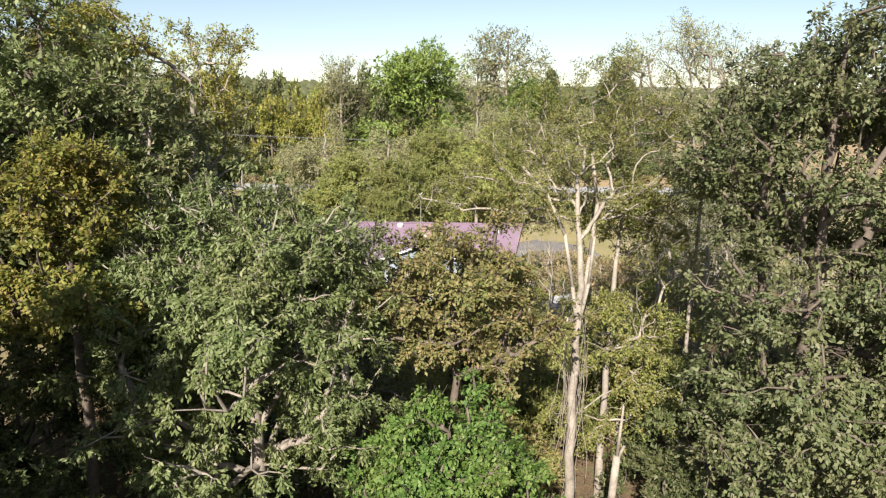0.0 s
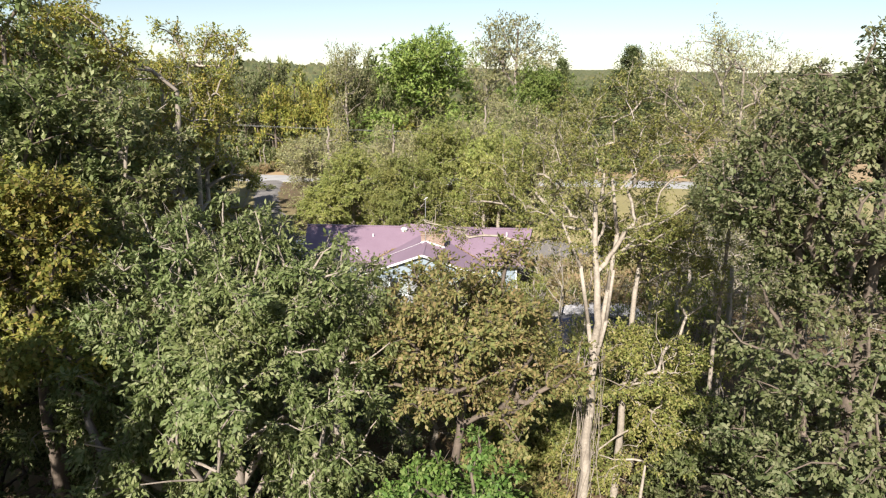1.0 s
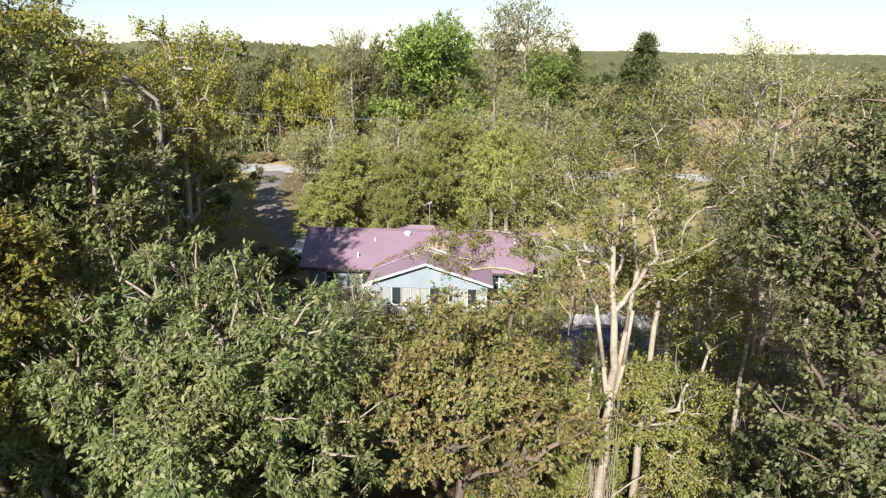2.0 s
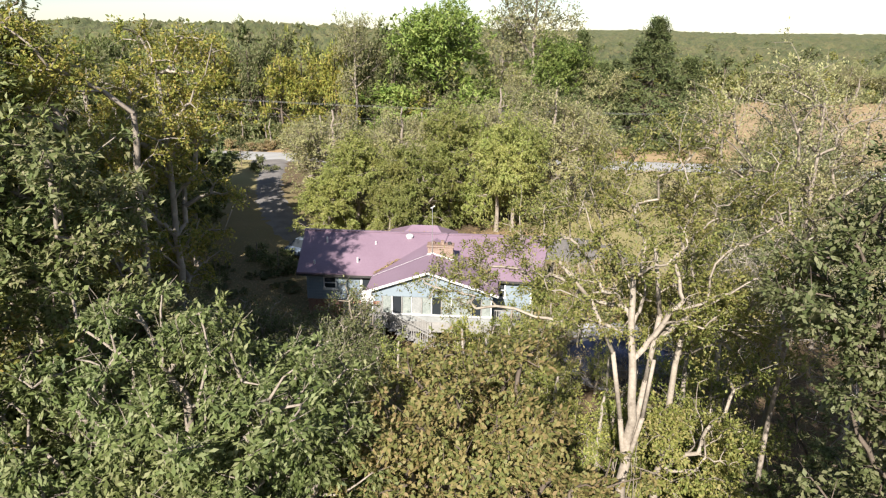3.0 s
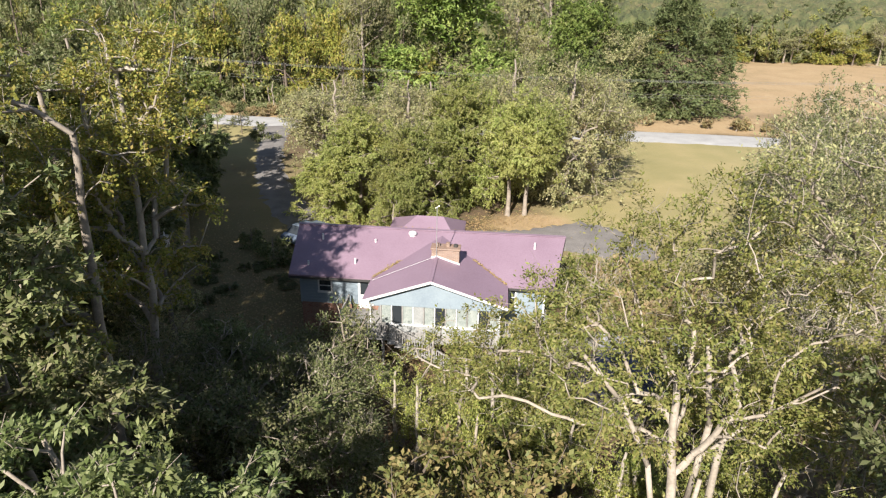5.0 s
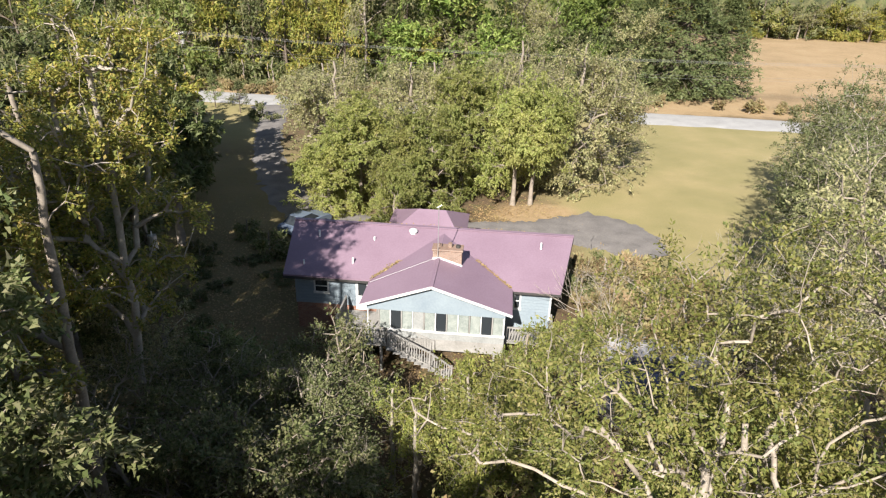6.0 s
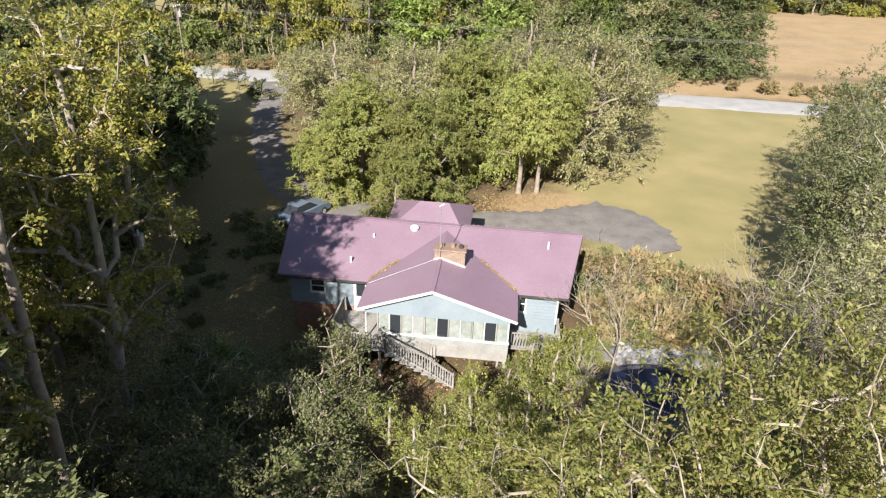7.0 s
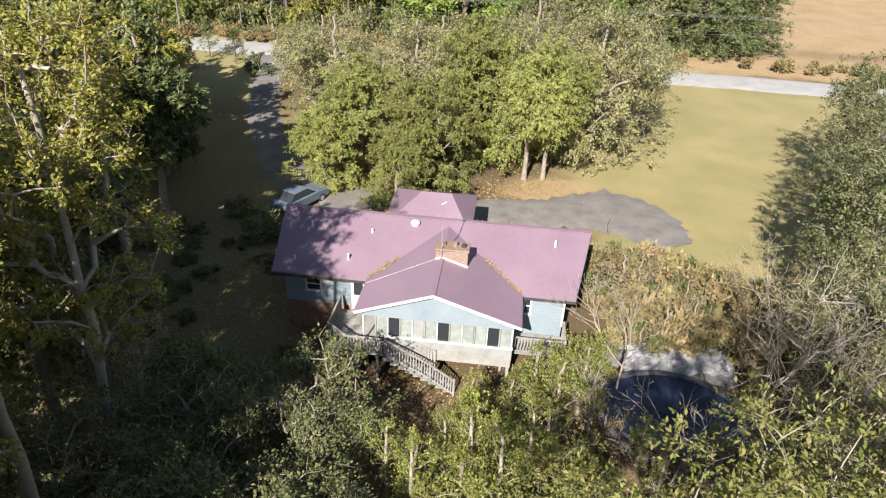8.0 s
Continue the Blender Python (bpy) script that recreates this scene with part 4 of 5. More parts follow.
# oaks below y 14 stand unseen, added to cast shade on the wood
for i, (x, y, top, w, lf, lab) in enumerate(((-17.5, 20.5, 19.5, 3.6, OLIVE, "tall olive oak in the near wood"), (-22.5, 37.0, 19.0, 4.2, YELLOW, "tall yellowing tree deep in the wood"), (-25.5, 46.5, 17.5, 4.4, OLIVE, "dense olive tree beside the side lawn"), (-22.0, 51.0, 16.5, 3.8, YELLOW, "yellowing tree beside the side lawn"), (-25.5, 66.0, 9.0, 3.0, OLIVE, "dense olive tree beside the driveway"), (-27.5, 59.0, 16.0, 4.6, OLIVE, "dense olive tree beside the side lawn"), (-21.8, 58.5, 15.5, 3.4, OAK, "dense dull green oak beside the driveway"), (-29.0, 70.5, 14.5, 4.4, YELLOW, "yellowing tree above the driveway"), (-34.0, 80.5, 13.0, 4.2, OLIVE, "dense olive tree above the driveway"), (-23.5, 29.0, 20.5, 4.0, OLIVE, "tall olive oak in the near wood"), (-18.0, 13.0, 17.0, 3.8, OAK, "dull green oak added to cast shade on the wood"), (-13.2, 8.5, 16.5, 3.6, OAK, "dull green oak added to cast shade on the wood"), (-8.6, 8.8, 10.0, 3.0, OAK, "low dull green oak added to cast shade on the wood"), (-11.6, 25.6, 17.0, 3.2, OLIVE, "dense olive oak in the near wood"), (-18.0, 39.0, 17.5, 3.8, OLIVE, "tall dense oak beside the side lawn"), (-19.5, 45.5, 15.0, 3.0, OLIVE, "dense oak beside the side lawn"), (-9.8, 22.4, 11.6, 2.4, OAK, "dull green oak added to cast shade on the wood"), (-32.5, 55.0, 17.0, 4.4, OAK, "tall dense green tree above the driveway"), (-27.0, 52.0, 16.0, 3.6, OLIVE, "dense olive tree beside the side lawn"), (-32.0, 64.0, 17.0, 4.2, OLIVE, "tall dense olive tree above the driveway"), (-35.5, 72.0, 17.0, 4.4, OAK, "tall dense green tree above the driveway"), (-39.0, 80.0, 15.5, 4.2, OLIVE, "dense olive tree above the driveway"), (-16.5, 2.0, 15.0, 3.8, OAK, "dull green oak added to cast shade on the wood"), (-11.5, -3.5, 13.0, 3.6, OAK, "dull green oak added to cast shade on the wood"))):
    z = g(x, y)
    near_tree("oak_tree" if lf is not YELLOW else "hickory_tree", lab, x, y, [(x, y, z), (x + 0.1, y, z + top * 0.35), (x, y + 0.2, z + top * 0.65), (x, y, top - 1.5)],
              [(x, y, top - 3.6, w * 0.85, w * 0.85, 3.8), (x + w * 0.5, y - 0.5, top * 0.58, w * 0.7, w * 0.7, top * 0.18), (x - w * 0.5, y + 0.6, top * 0.55, w * 0.7, w * 0.7, top * 0.18), (x + 0.4, y - w * 0.5, top * 0.38, w * 0.75, w * 0.7, top * 0.16), (x + 0.2, y + w * 0.5, top * 0.36, w * 0.7, w * 0.7, top * 0.16)],
              BARK_GREY, lf, left_wood, seed=80 + i, clumps=260, per=108 if y > 40 or y < 14 else 96, size=0.33 if y > 40 or y < 14 else 0.2, r0=0.27, droop=0.3, spray=0.75, twigs=6, fine=False)

for i, (x, y, top, w, lf) in enumerate(((11.5, 26.0, 6.5, 3.6, OAK), (8.6, 22.5, 2.6, 2.8, OLIVE), (3.0, 20.0, 1.2, 2.4, OLIVE), (2.2, 25.5, 2.4, 2.6, RUST), (15.5, 29.0, 8.0, 4.0, OLIVE), (-2.8, 22.5, 0.8, 2.4, OAK), (-19.5, 35.5, 7.0, 3.6, OAK), (-19.0, 41.5, 6.0, 3.2, OLIVE), (-12.5, 41.0, 4.0, 2.6, OAK), (-16.0, 31.5, 7.0, 3.4, OAK), (5.6, 30.0, 3.0, 3.0, SYCAMORE), (9.5, 31.5, 3.4, 3.0, SYCAMORE), (-13.0, 17.6, 2.6, 3.2, OAK), (-18.5, 21.5, 2.4, 3.4, OAK), (-21.5, 26.5, 5.0, 3.4, OAK), (16.5, 24.0, 5.0, 3.4, OLIVE), (-6.5, 24.5, 3.5, 3.2, OAK), (-10.0, 23.0, 4.0, 3.0, OAK), (-9.5, 15.0, 1.0, 3.0, OAK), (8.0, 16.5, 1.5, 2.6, OAK), (-11.8, 16.6, 5.0, 3.0, OAK), (-15.2, 17.5, 6.5, 3.2, OLIVE), (-8.4, 14.6, 2.4, 2.6, OAK), (-17.5, 24.5, 6.0, 3.4, OAK))):
    z = g(x, y)
    h = top - z
    near_tree("understorey_tree", "low bushy tree in the shaded hollow", x, y, [(x, y, z), (x + 0.1, y, z + h * 0.4), (x, y + 0.1, z + h * 0.75)],
              [(x, y, z + h * 0.62, w * 0.8, w * 0.8, h * 0.38), (x + w * 0.5, y, z + h * 0.4, w * 0.65, w * 0.65, h * 0.32), (x - w * 0.5, y + 0.3, z + h * 0.4, w * 0.65, w * 0.65, h * 0.32)],
              BARK_BROWN, lf, "low trees in the hollow", seed=140 + i, clumps=180, per=78, size=0.18, r0=0.09 + 0.008 * h, droop=0.3, spray=0.65, twigs=6, fine=False)

# thin small-leaved trees in the shade of the wood
for i, (x, y, top, w, lf) in enumerate(((-10.2, 36.4, 6.4, 2.6, OLIVE), (-15.0, 38.2, 6.8, 2.8, GREYISH), (-12.6, 33.4, 7.4, 2.8, OLIVE), (-6.6, 36.2, 5.4, 2.4, DUSTY_OAK), (-9.0, 31.6, 6.2, 2.6, GREYISH), (-17.6, 34.0, 8.4, 3.0, OLIVE), (-4.6, 33.2, 4.6, 2.2, OLIVE), (-13.6, 29.0, 7.6, 2.6, GREYISH), (-8.8, 39.6, 4.4, 1.9, DUSTY_OAK))):
    z = g(x, y)
    h = top - z
    near_tree("dogwood_tree", "small thin shaded tree with scattered leaves", x, y, [(x, y, z), (x + 0.2, y, z + h * 0.35), (x + 0.1, y + 0.2, z + h * 0.7)],
              [(x, y, z + h * 0.72, w, w, h * 0.26), (x + w * 0.6, y - 0.5, z + h * 0.55, w * 0.7, w * 0.7, h * 0.2), (x - w * 0.6, y + 0.4, z + h * 0.52, w * 0.7, w * 0.7, h * 0.2), (x + 0.3, y - w * 0.6, z + h * 0.4, w * 0.7, w * 0.6, h * 0.2)],
              BARK_TWIG, lf, left_wood, seed=180 + i, clumps=190, per=54, size=0.115, r0=0.1, droop=0.15, spray=0.6, bare=0.12, r_tip=0.011, twigs=6, flat=0.8)

def bare_tree(x, y, hgt, seed, lean=0.0):
    """A leafless small tree whose pale limbs fork upwards again and again."""
    rng = np.random.default_rng(seed)
    z = g(x, y)
    t = thing("bare_tree", pose(x, y, z), "leafless small tree with pale forking branches", "tree", "bare trees by the pool")
    paths, radii = [], []
    stack = [(np.array([0, 0, -0.2]), np.array([lean, 0, 1.0]), hgt * 0.3, 0.011 * hgt, 0)]
    while stack:
        p, d, ln, r, k = stack.pop()
        d = d / np.linalg.norm(d)
        q = p + d * ln * 0.5 + rng.normal(0, 0.03, 3) * ln
        e = p + d * ln
        paths.append([p, q, e])
        radii.append([r, r * 0.85, r * 0.7])
        if k == 6:
            continue
        for i in range(3 if k in (0, 2) else 2):
            turn = rng.normal(0, 0.42, 3) + np.array([0, 0, 0.12])
            stack.append((e if i < 2 else q, d + turn, ln * rng.uniform(0.62, 0.88), r * rng.uniform(0.55, 0.7), k + 1))
    child("trunk", smooth(raw_mesh("bare_tree", *tubes(np.array(paths), np.maximum(np.array(radii), 0.006), 4))), BARK_TWIG, t)
    return t


for i, (x, y, hgt, lean) in enumerate(((12.9, 42.0, 7.5, 0.1), (14.8, 42.8, 8.0, 0.2), (16.6, 40.8, 7.0, -0.1), (7.6, 44.4, 6.8, 0.0), (9.0, 38.8, 6.4, 0.1), (18.6, 44.0, 7.8, 0.1), (11.2, 38.6, 6.0, -0.15), (17.6, 49.0, 6.5, 0.0), (5.8, 41.2, 4.6, 0.0))):
    bare_tree(x, y, hgt, 300 + i, lean)

# scrub before the house, half bare
scrub = "half-bare scrub trees before the house"
for i, (x, y, hgt, w, bare, lf) in enumerate(((18.5, 41.5, 9.5, 3.6, 0.5, GREYISH), (3.8, 36.5, 5.4, 2.2, 0.2, SYCAMORE), (1.2, 38.2, 3.4, 1.8, 0.15, SYCAMORE), (19.0, 33.0, 12.0, 4.0, 0.5, OLIVE), (21.6, 51.5, 14.0, 4.2, 0.12, DUSTY_OAK), (26.5, 60.0, 12.0, 4.6, 0.05, DUSTY_OAK), (31.0, 71.0, 12.5, 4.6, 0.2, DUSTY_OAK), (16.5, 46.0, 7.5, 3.0, 0.8, GREYISH), (19.4, 47.0, 7.0, 2.8, 0.3, DUSTY_OAK), (24.0, 47.0, 10.5, 3.4, 0.25, DUSTY_OAK), (20.0, 37.0, 9.5, 3.4, 0.75, GREYISH))):
    z = g(x, y)
    near_tree("scrub_tree", "half-bare scrub tree with pale twigs and yellowing leaves", x, y, [(x, y, z), (x + 0.2, y, z + hgt * 0.3), (x + 0.1, y + 0.2, z + hgt * 0.6)],
              [(x, y, z + hgt * 0.68, w, w, hgt * 0.34), (x + w * 0.5, y - 0.4, z + hgt * 0.5, w * 0.6, w * 0.6, hgt * 0.28), (x - w * 0.5, y + 0.3, z + hgt * 0.5, w * 0.6, w * 0.6, hgt * 0.28)],
              BARK_TWIG, lf, scrub, seed=60 + i, clumps=int(34 * w) if bare > 0.85 else int(60 + 40 * w) if bare > 0.4 else int(40 + 85 * w), per=66, size=0.11 if bare > 0.4 else 0.16, r0=0.06 + hgt * 0.009, droop=0.05, spray=1.1 if bare > 0.85 else 0.7, bare=bare, r_tip=0.013 if bare > 0.85 else 0.009, twigs=6, reach=0.05 if bare > 0.85 else 0.15, flat=1.6)

# ---- trees behind the house, beyond the road and far off ----
PROTOS = {}


def proto(key, name, label, hgt, w, bark, leaves, seed, clumps, per, size, spray, low=0.3, droop=0.2, bare=0.0, group="", fine=False, flat=0.6):
    """One standing tree of a kind, to be copied; kept at the place of its first copy."""
    rng = random.Random(seed)
    lobes = [(0, 0, hgt * 0.66, w * 0.8, w * 0.8, hgt * 0.33)]
    for i in range(6):
        a = i * 1.05 + rng.uniform(-0.3, 0.3)
        zz = rng.uniform(low + 0.12, 0.8)
        r = w * (0.62 if zz < 0.6 else 0.4)
        lobes.append((r * math.cos(a), r * math.sin(a), hgt * zz, w * 0.5, w * 0.5, hgt * 0.16))
    if low < 0:
        for i in range(5):
            a = i * 1.26 + 0.4
            lobes.append((0.6 * w * math.cos(a), 0.6 * w * math.sin(a), hgt * 0.17, w * 0.45, w * 0.45, hgt * 0.14))
    meshes = tree_meshes(key, seed=seed, trunk=[(0, 0, -0.3), (0.1, 0, hgt * 0.3), (0, 0.1, hgt * 0.6), (0.1, 0, hgt * 0.85)], lobes=lobes, clumps=clumps, per=per, size=size, r0=0.012 * hgt + 0.08, droop=droop, spray=spray, bare=bare, r_tip=0.012 if hgt > 12 else 0.0055, twigs=6, fine=fine, flat=flat)
    PROTOS[key] = [name, label, meshes, bark, leaves, group, None]


def conifer(key, hgt, w, seed, n, leaves):
    rng = np.random.default_rng(seed)
    t = np.sort(rng.uniform(0.06, 1, n))
    a = rng.uniform(0, 6.283, n)
    r = w * (1.03 - t) ** 0.75 * rng.uniform(0.55, 1.05, n) * np.clip(0.5 + 4 * t, 0, 1)
    tips = np.stack([r * np.cos(a), r * np.sin(a), hgt * t], 1)
    base = np.stack([0 * t, 0 * t, np.clip(hgt * t + 0.25 * r, 0, hgt)], 1)
    trunk = np.array([(0, 0, -0.3), (0, 0, hgt * 0.5), (0, 0, hgt)])
    wood = tubes(trunk[None], np.array([[0.02 * hgt, 0.012 * hgt, 0.02]]), 8)
    limb = tubes(np.stack([base, tips], 1), np.tile(np.array([[0.05, 0.015]]), (n, 1)), 4)
    v, f = leaf_mesh(rng, np.concatenate([tips, tips * 0.7 + base * 0.3]), np.array([0, 0, hgt * 0.4]), 42, 0.32, 0.75, 0.15, 0.35, 6, True)
    PROTOS[key] = ["cedar_tree", "dark green dense cedar with a pointed ragged crown", (smooth(raw_mesh(key + "_t", np.concatenate([wood[0], limb[0]]), np.concatenate([wood[1], limb[1] + len(wood[0])]))), raw_mesh(key + "_c", v, f)), BARK_BROWN, leaves, "cedars beyond the road", None]


def put(key, x, y, s=1.0, sz=None, turn=None, rng=random.Random(7)):
    p = PROTOS[key]
    m = pose(x, y, g(x, y), 0, 0, rng.uniform(0, 360) if turn is None else turn) @ Matrix.Diagonal((s, s, sz or s, 1))
    if p[6] is None:
        p[6] = plant(p[0], m, p[1], p[2], p[3], p[4], p[5])
        return p[6]
    ob = copy_thing(p[6], m)
    ob.matrix_basis = m
    return ob


proto("yardA", "hackberry_tree", "leafy yellow-green tree in the front yard", 13, 4.8, BARK_GREY, YARD, 101, 620, 84, 0.2, 0.7, -0.02, 0.5, group="yard trees behind the house", flat=1.3)
proto("yardC", "hackberry_tree", "leafy yellow-green tree on the leaf-strewn island", 13, 4.8, BARK_GREY, YARD, 116, 560, 84, 0.2, 0.7, 0.2, 0.5, group="yard trees behind the house", flat=1.3)
proto("yardB", "elm_tree", "grey-green thinning tree in the front yard", 13.2, 5.2, BARK_GREY, GREYISH, 102, 480, 54, 0.2, 0.8, -0.02, 0.35, 0.06, group="yard trees behind the house", fine=True, flat=1.3)
proto("lineA", "oak_tree", "olive green tree of the tree line beyond the road", 14, 5.0, BARK_BROWN, OLIVE, 103, 190, 24, 0.46, 1.0, -0.08, group="tree line beyond the road")
proto("lineB", "maple_tree", "fresh green tree of the tree line beyond the road", 14, 5.2, BARK_BROWN, FRESH, 104, 190, 24, 0.46, 1.0, -0.08, group="tree line beyond the road")
proto("lineC", "hickory_tree", "yellowing tree of the tree line beyond the road", 13, 4.8, BARK_BROWN, YELLOW, 105, 190, 24, 0.46, 1.0, -0.08, group="tree line beyond the road")
proto("big", "oak_tree", "tall fresh green tree standing above the tree line", 24, 9.2, BARK_BROWN, SUNNY, 114, 900, 30, 0.5, 1.3, 0.1, group="tree line beyond the road")
proto("grey", "elm_tree", "tall thin pale tree, nearly bare", 15, 5.0, BARK_GREY, GREYISH, 106, 300, 18, 0.3, 1.0, 0.3, 0.1, 0.1, group="tree line beyond the road")
proto("bush", "shrub", "rough green and tan roadside shrub", 3.2, 2.2, BARK_GREY, OLIVE, 110, 60, 36, 0.3, 0.7, -0.15, group="roadside shrubs", fine=None)
proto("weed", "weed_clump", "tall tan dry weed clump by the road", 1.3, 1.5, BARK_GREY, WEEDS, 111, 40, 24, 0.3, 0.5, -0.15, -0.4, group="dry weeds by the road", fine=None)
proto("brush", "brush_shrub", "nearly bare tan brush with fine pale twigs", 4.2, 1.9, BARK_GREY, WEEDS, 112, 90, 18, 0.13, 0.6, -0.1, -0.5, 0.55, group="bare brush before the house", fine=True)
proto("farA", "oak_tree", "distant olive tree of the far woods", 13, 5.5, BARK_BROWN, OLIVE, 107, 60, 12, 0.9, 1.3, -0.1, group="far woods", fine=None)
proto("farB", "maple_tree", "distant green and yellow tree of the far woods", 13, 5.5, BARK_BROWN, SYCAMORE, 108, 60, 12, 0.9, 1.3, -0.1, group="far woods", fine=None)
proto("sapling", "sapling", "thin upright sapling with yellow-green leaves", 5.0, 1.3, BARK_PALE, SHOOTS, 113, 84, 42, 0.115, 0.38, 0.1, -0.5, 0.35, "saplings before the house", True, 1.4)
conifer("cedar", 15, 5.2, 109, 300, NEEDLES)

# yard trees
for key, x, y, s, sz in (("yardC", 3.6, 70.3, 0.85, 0.95), ("yardC", 5.2, 70.6, 0.8, 0.9), ("yardA", -6.2, 63.2, 0.5, 0.5), ("yardB", 9.5, 76.5, 1.1, 1.2), ("yardB", 4.0, 79, 1.0, 1.18), ("yardA", -4.6, 66.5, 0.8, 0.72), ("yardA", -10.2, 69.5, 0.9, 0.76), ("yardB", -14.0, 78.5, 1.1, 0.96), ("yardB", -6.5, 77, 1.0, 1.0), ("yardB", -17.5, 88, 1.0, 0.8), ("yardA", -1.2, 74.5, 0.95, 0.95), ("yardB", 12.5, 82, 0.95, 1.05), ("yardB", -5, 88, 1.1, 0.85), ("yardB", 4.5, 88, 1.0, 0.95), ("yardA", -12.5, 67.0, 0.65, 0.5)):
    put(key, x, y, s, sz)
# tree line
rt = random.Random(3)
kinds = ["lineA", "lineB", "lineC", "lineA", "grey", "lineB", "lineA"]
for row, (y0, lo, hi, step) in enumerate(((122, -66, 24, 5.4), (130, -130, 25, 6.2), (141, -150, 30, 7.0), (156, -170, 38, 8.0), (172, -190, 40, 9.0))):
    x = lo
    while x < hi:
        if not (-92 < x < -54 and y0 > 134):
            tall = (0.58 if row < 3 else 0.3) if x < -12 else 0.0
            put(rt.choice(kinds) if row < 2 else rt.choice(("farA", "farB")), x + rt.uniform(-1.5, 1.5), y0 + rt.uniform(-2.5, 2.5), rt.uniform(0.8, 1.15), rt.uniform(0.65, 0.95) + tall + 0.06 * row, rng=rt)
        x += step * rt.uniform(0.75, 1.2)
for i in range(62):
    x = -74 + i * 1.75
    put("bush", x + rt.uniform(-1, 1), 118.5 + rt.uniform(-1.2, 2.5) + (3 if x > 12 else 0), rt.uniform(0.8, 1.7), rng=rt)
for i in range(70):
    put("weed", rt.uniform(-60, 60), rt.uniform(111.8, 116.5), rt.uniform(0.6, 1.2), rng=rt)
put("big", -4.6, 124, 1.2, 1.08, rng=rt)
put("big", 15.8, 124, 0.72, 0.84, rng=rt)
put("grey", 12.4, 133, 1.75, 1.95, rng=rt)
put("grey", 7.0, 137, 1.2, 1.6, rng=rt)
for x, y, s, sz in ((31.5, 122.5, 1.75, 1.4), (38.5, 124.5, 1.3, 1.0), (19.8, 124.5, 1.1, 1.26), (23.0, 121, 0.9, 0.95), (26.5, 127, 1.0, 0.95), (15.5, 122, 0.9, 1.0)):
    put("cedar", x, y, s, sz, rng=rt)
# low growth on the shaded side lawn and in the hollow
for i in range(70):
    x, y = rt.uniform(-25, -10.5), rt.uniform(33, 62)
    put("bush", x, y, rt.uniform(0.14, 0.42), rt.uniform(0.12, 0.36), rng=rt)
for i in range(70):
    x, y = rt.uniform(6.5, 20), rt.uniform(47.5, 57)
    if x < 7.5 or y > 63 - 0.45 * x:
        continue
    put("weed" if i % 3 else "bush", x, y, rt.uniform(0.7, 1.2) if i % 3 else rt.uniform(0.35, 0.7), rng=rt)
for i in range(16):
    a = radians(150 + 15 * i)
    put("brush" if i % 3 else "sapling", 9.9 + 3.9 * math.cos(a), 43.0 + 3.1 * math.sin(a), rt.uniform(0.4, 0.7), rng=rt)
# brush round the pool and beside the house
for i in range(44):
    x = rt.uniform(6.0, 24.0)
    y = rt.uniform(36.0, 60.0)
    if 6.0 < x < 14.2 and 40.0 < y < 46.3 or (x < 8.0 and y > 44) or y > 53.5:
        continue
    put("brush", x, y, rt.uniform(0.7, 1.15), rng=rt)
for i in range(44):
    x, y = rt.uniform(-3.5, 12.5), rt.uniform(30.5, 42.5)
    if y > 39.0 and x < 3.5 or (4.2 < x < 12.0 and y > 33.5):
        continue
    put("sapling", x, y, rt.uniform(0.75, 1.2), rt.uniform(0.7, 1.25), rng=rt)
for x, y, s in ((3.2, 42.6, 0.9), (4.3, 41.6, 1.0), (5.5, 43.0, 0.95), (2.1, 41.2, 0.8), (6.2, 44.4, 0.8), (1.0, 40.4, 0.7), (4.9, 44.6, 0.7), (-0.4, 40.0, 0.6), (0.4, 42.0, 0.6)):
    put("sapling", x, y, s, rng=rt)
proto("shoot", "tall_sapling", "tall thin sapling with pale stems and yellow-green leaves", 10.0, 1.7, BARK_TWIG, SHOOTS, 115, 96, 42, 0.12, 0.42, 0.15, -0.6, 0.3, "tall saplings before the house", True, 1.6)
for x, y, k in ((-2.8, 36.8, 0.6), (-1.6, 35.4, 0.65), (0.4, 37.0, 0.68), (1.6, 36.0, 0.7), (2.8, 37.5, 0.65), (4.6, 33.2, 0.7), (9.6, 32.0, 0.95), (11.0, 32.4, 1.1), (12.4, 34.6, 1.0), (6.4, 32.0, 0.7), (-0.6, 38.0, 0.5), (13.8, 33.0, 1.1), (7.6, 36.6, 0.55), (9.4, 36.2, 0.6), (3.6, 39.0, 0.5)):
    put("shoot", x, y, k, rng=rt)
# far woods
for i in range(330):
    y = 216 * (1 + 2.6 * rt.random() ** 1.8)
    x = rt.uniform(-0.75, 0.8) * y + 10
    put(rt.choice(("farA", "farB", "farA")), x, y, rt.uniform(0.8, 1.3), rt.uniform(0.7, 1.1), rng=rt)


for i in range(46):
    put(rt.choice(("farA", "farB", "grey", "lineC")), 40 + i * 2.6, 211 + rt.uniform(-3, 6), rt.uniform(0.7, 1.1), rt.uniform(0.5, 0.9), rng=rt)


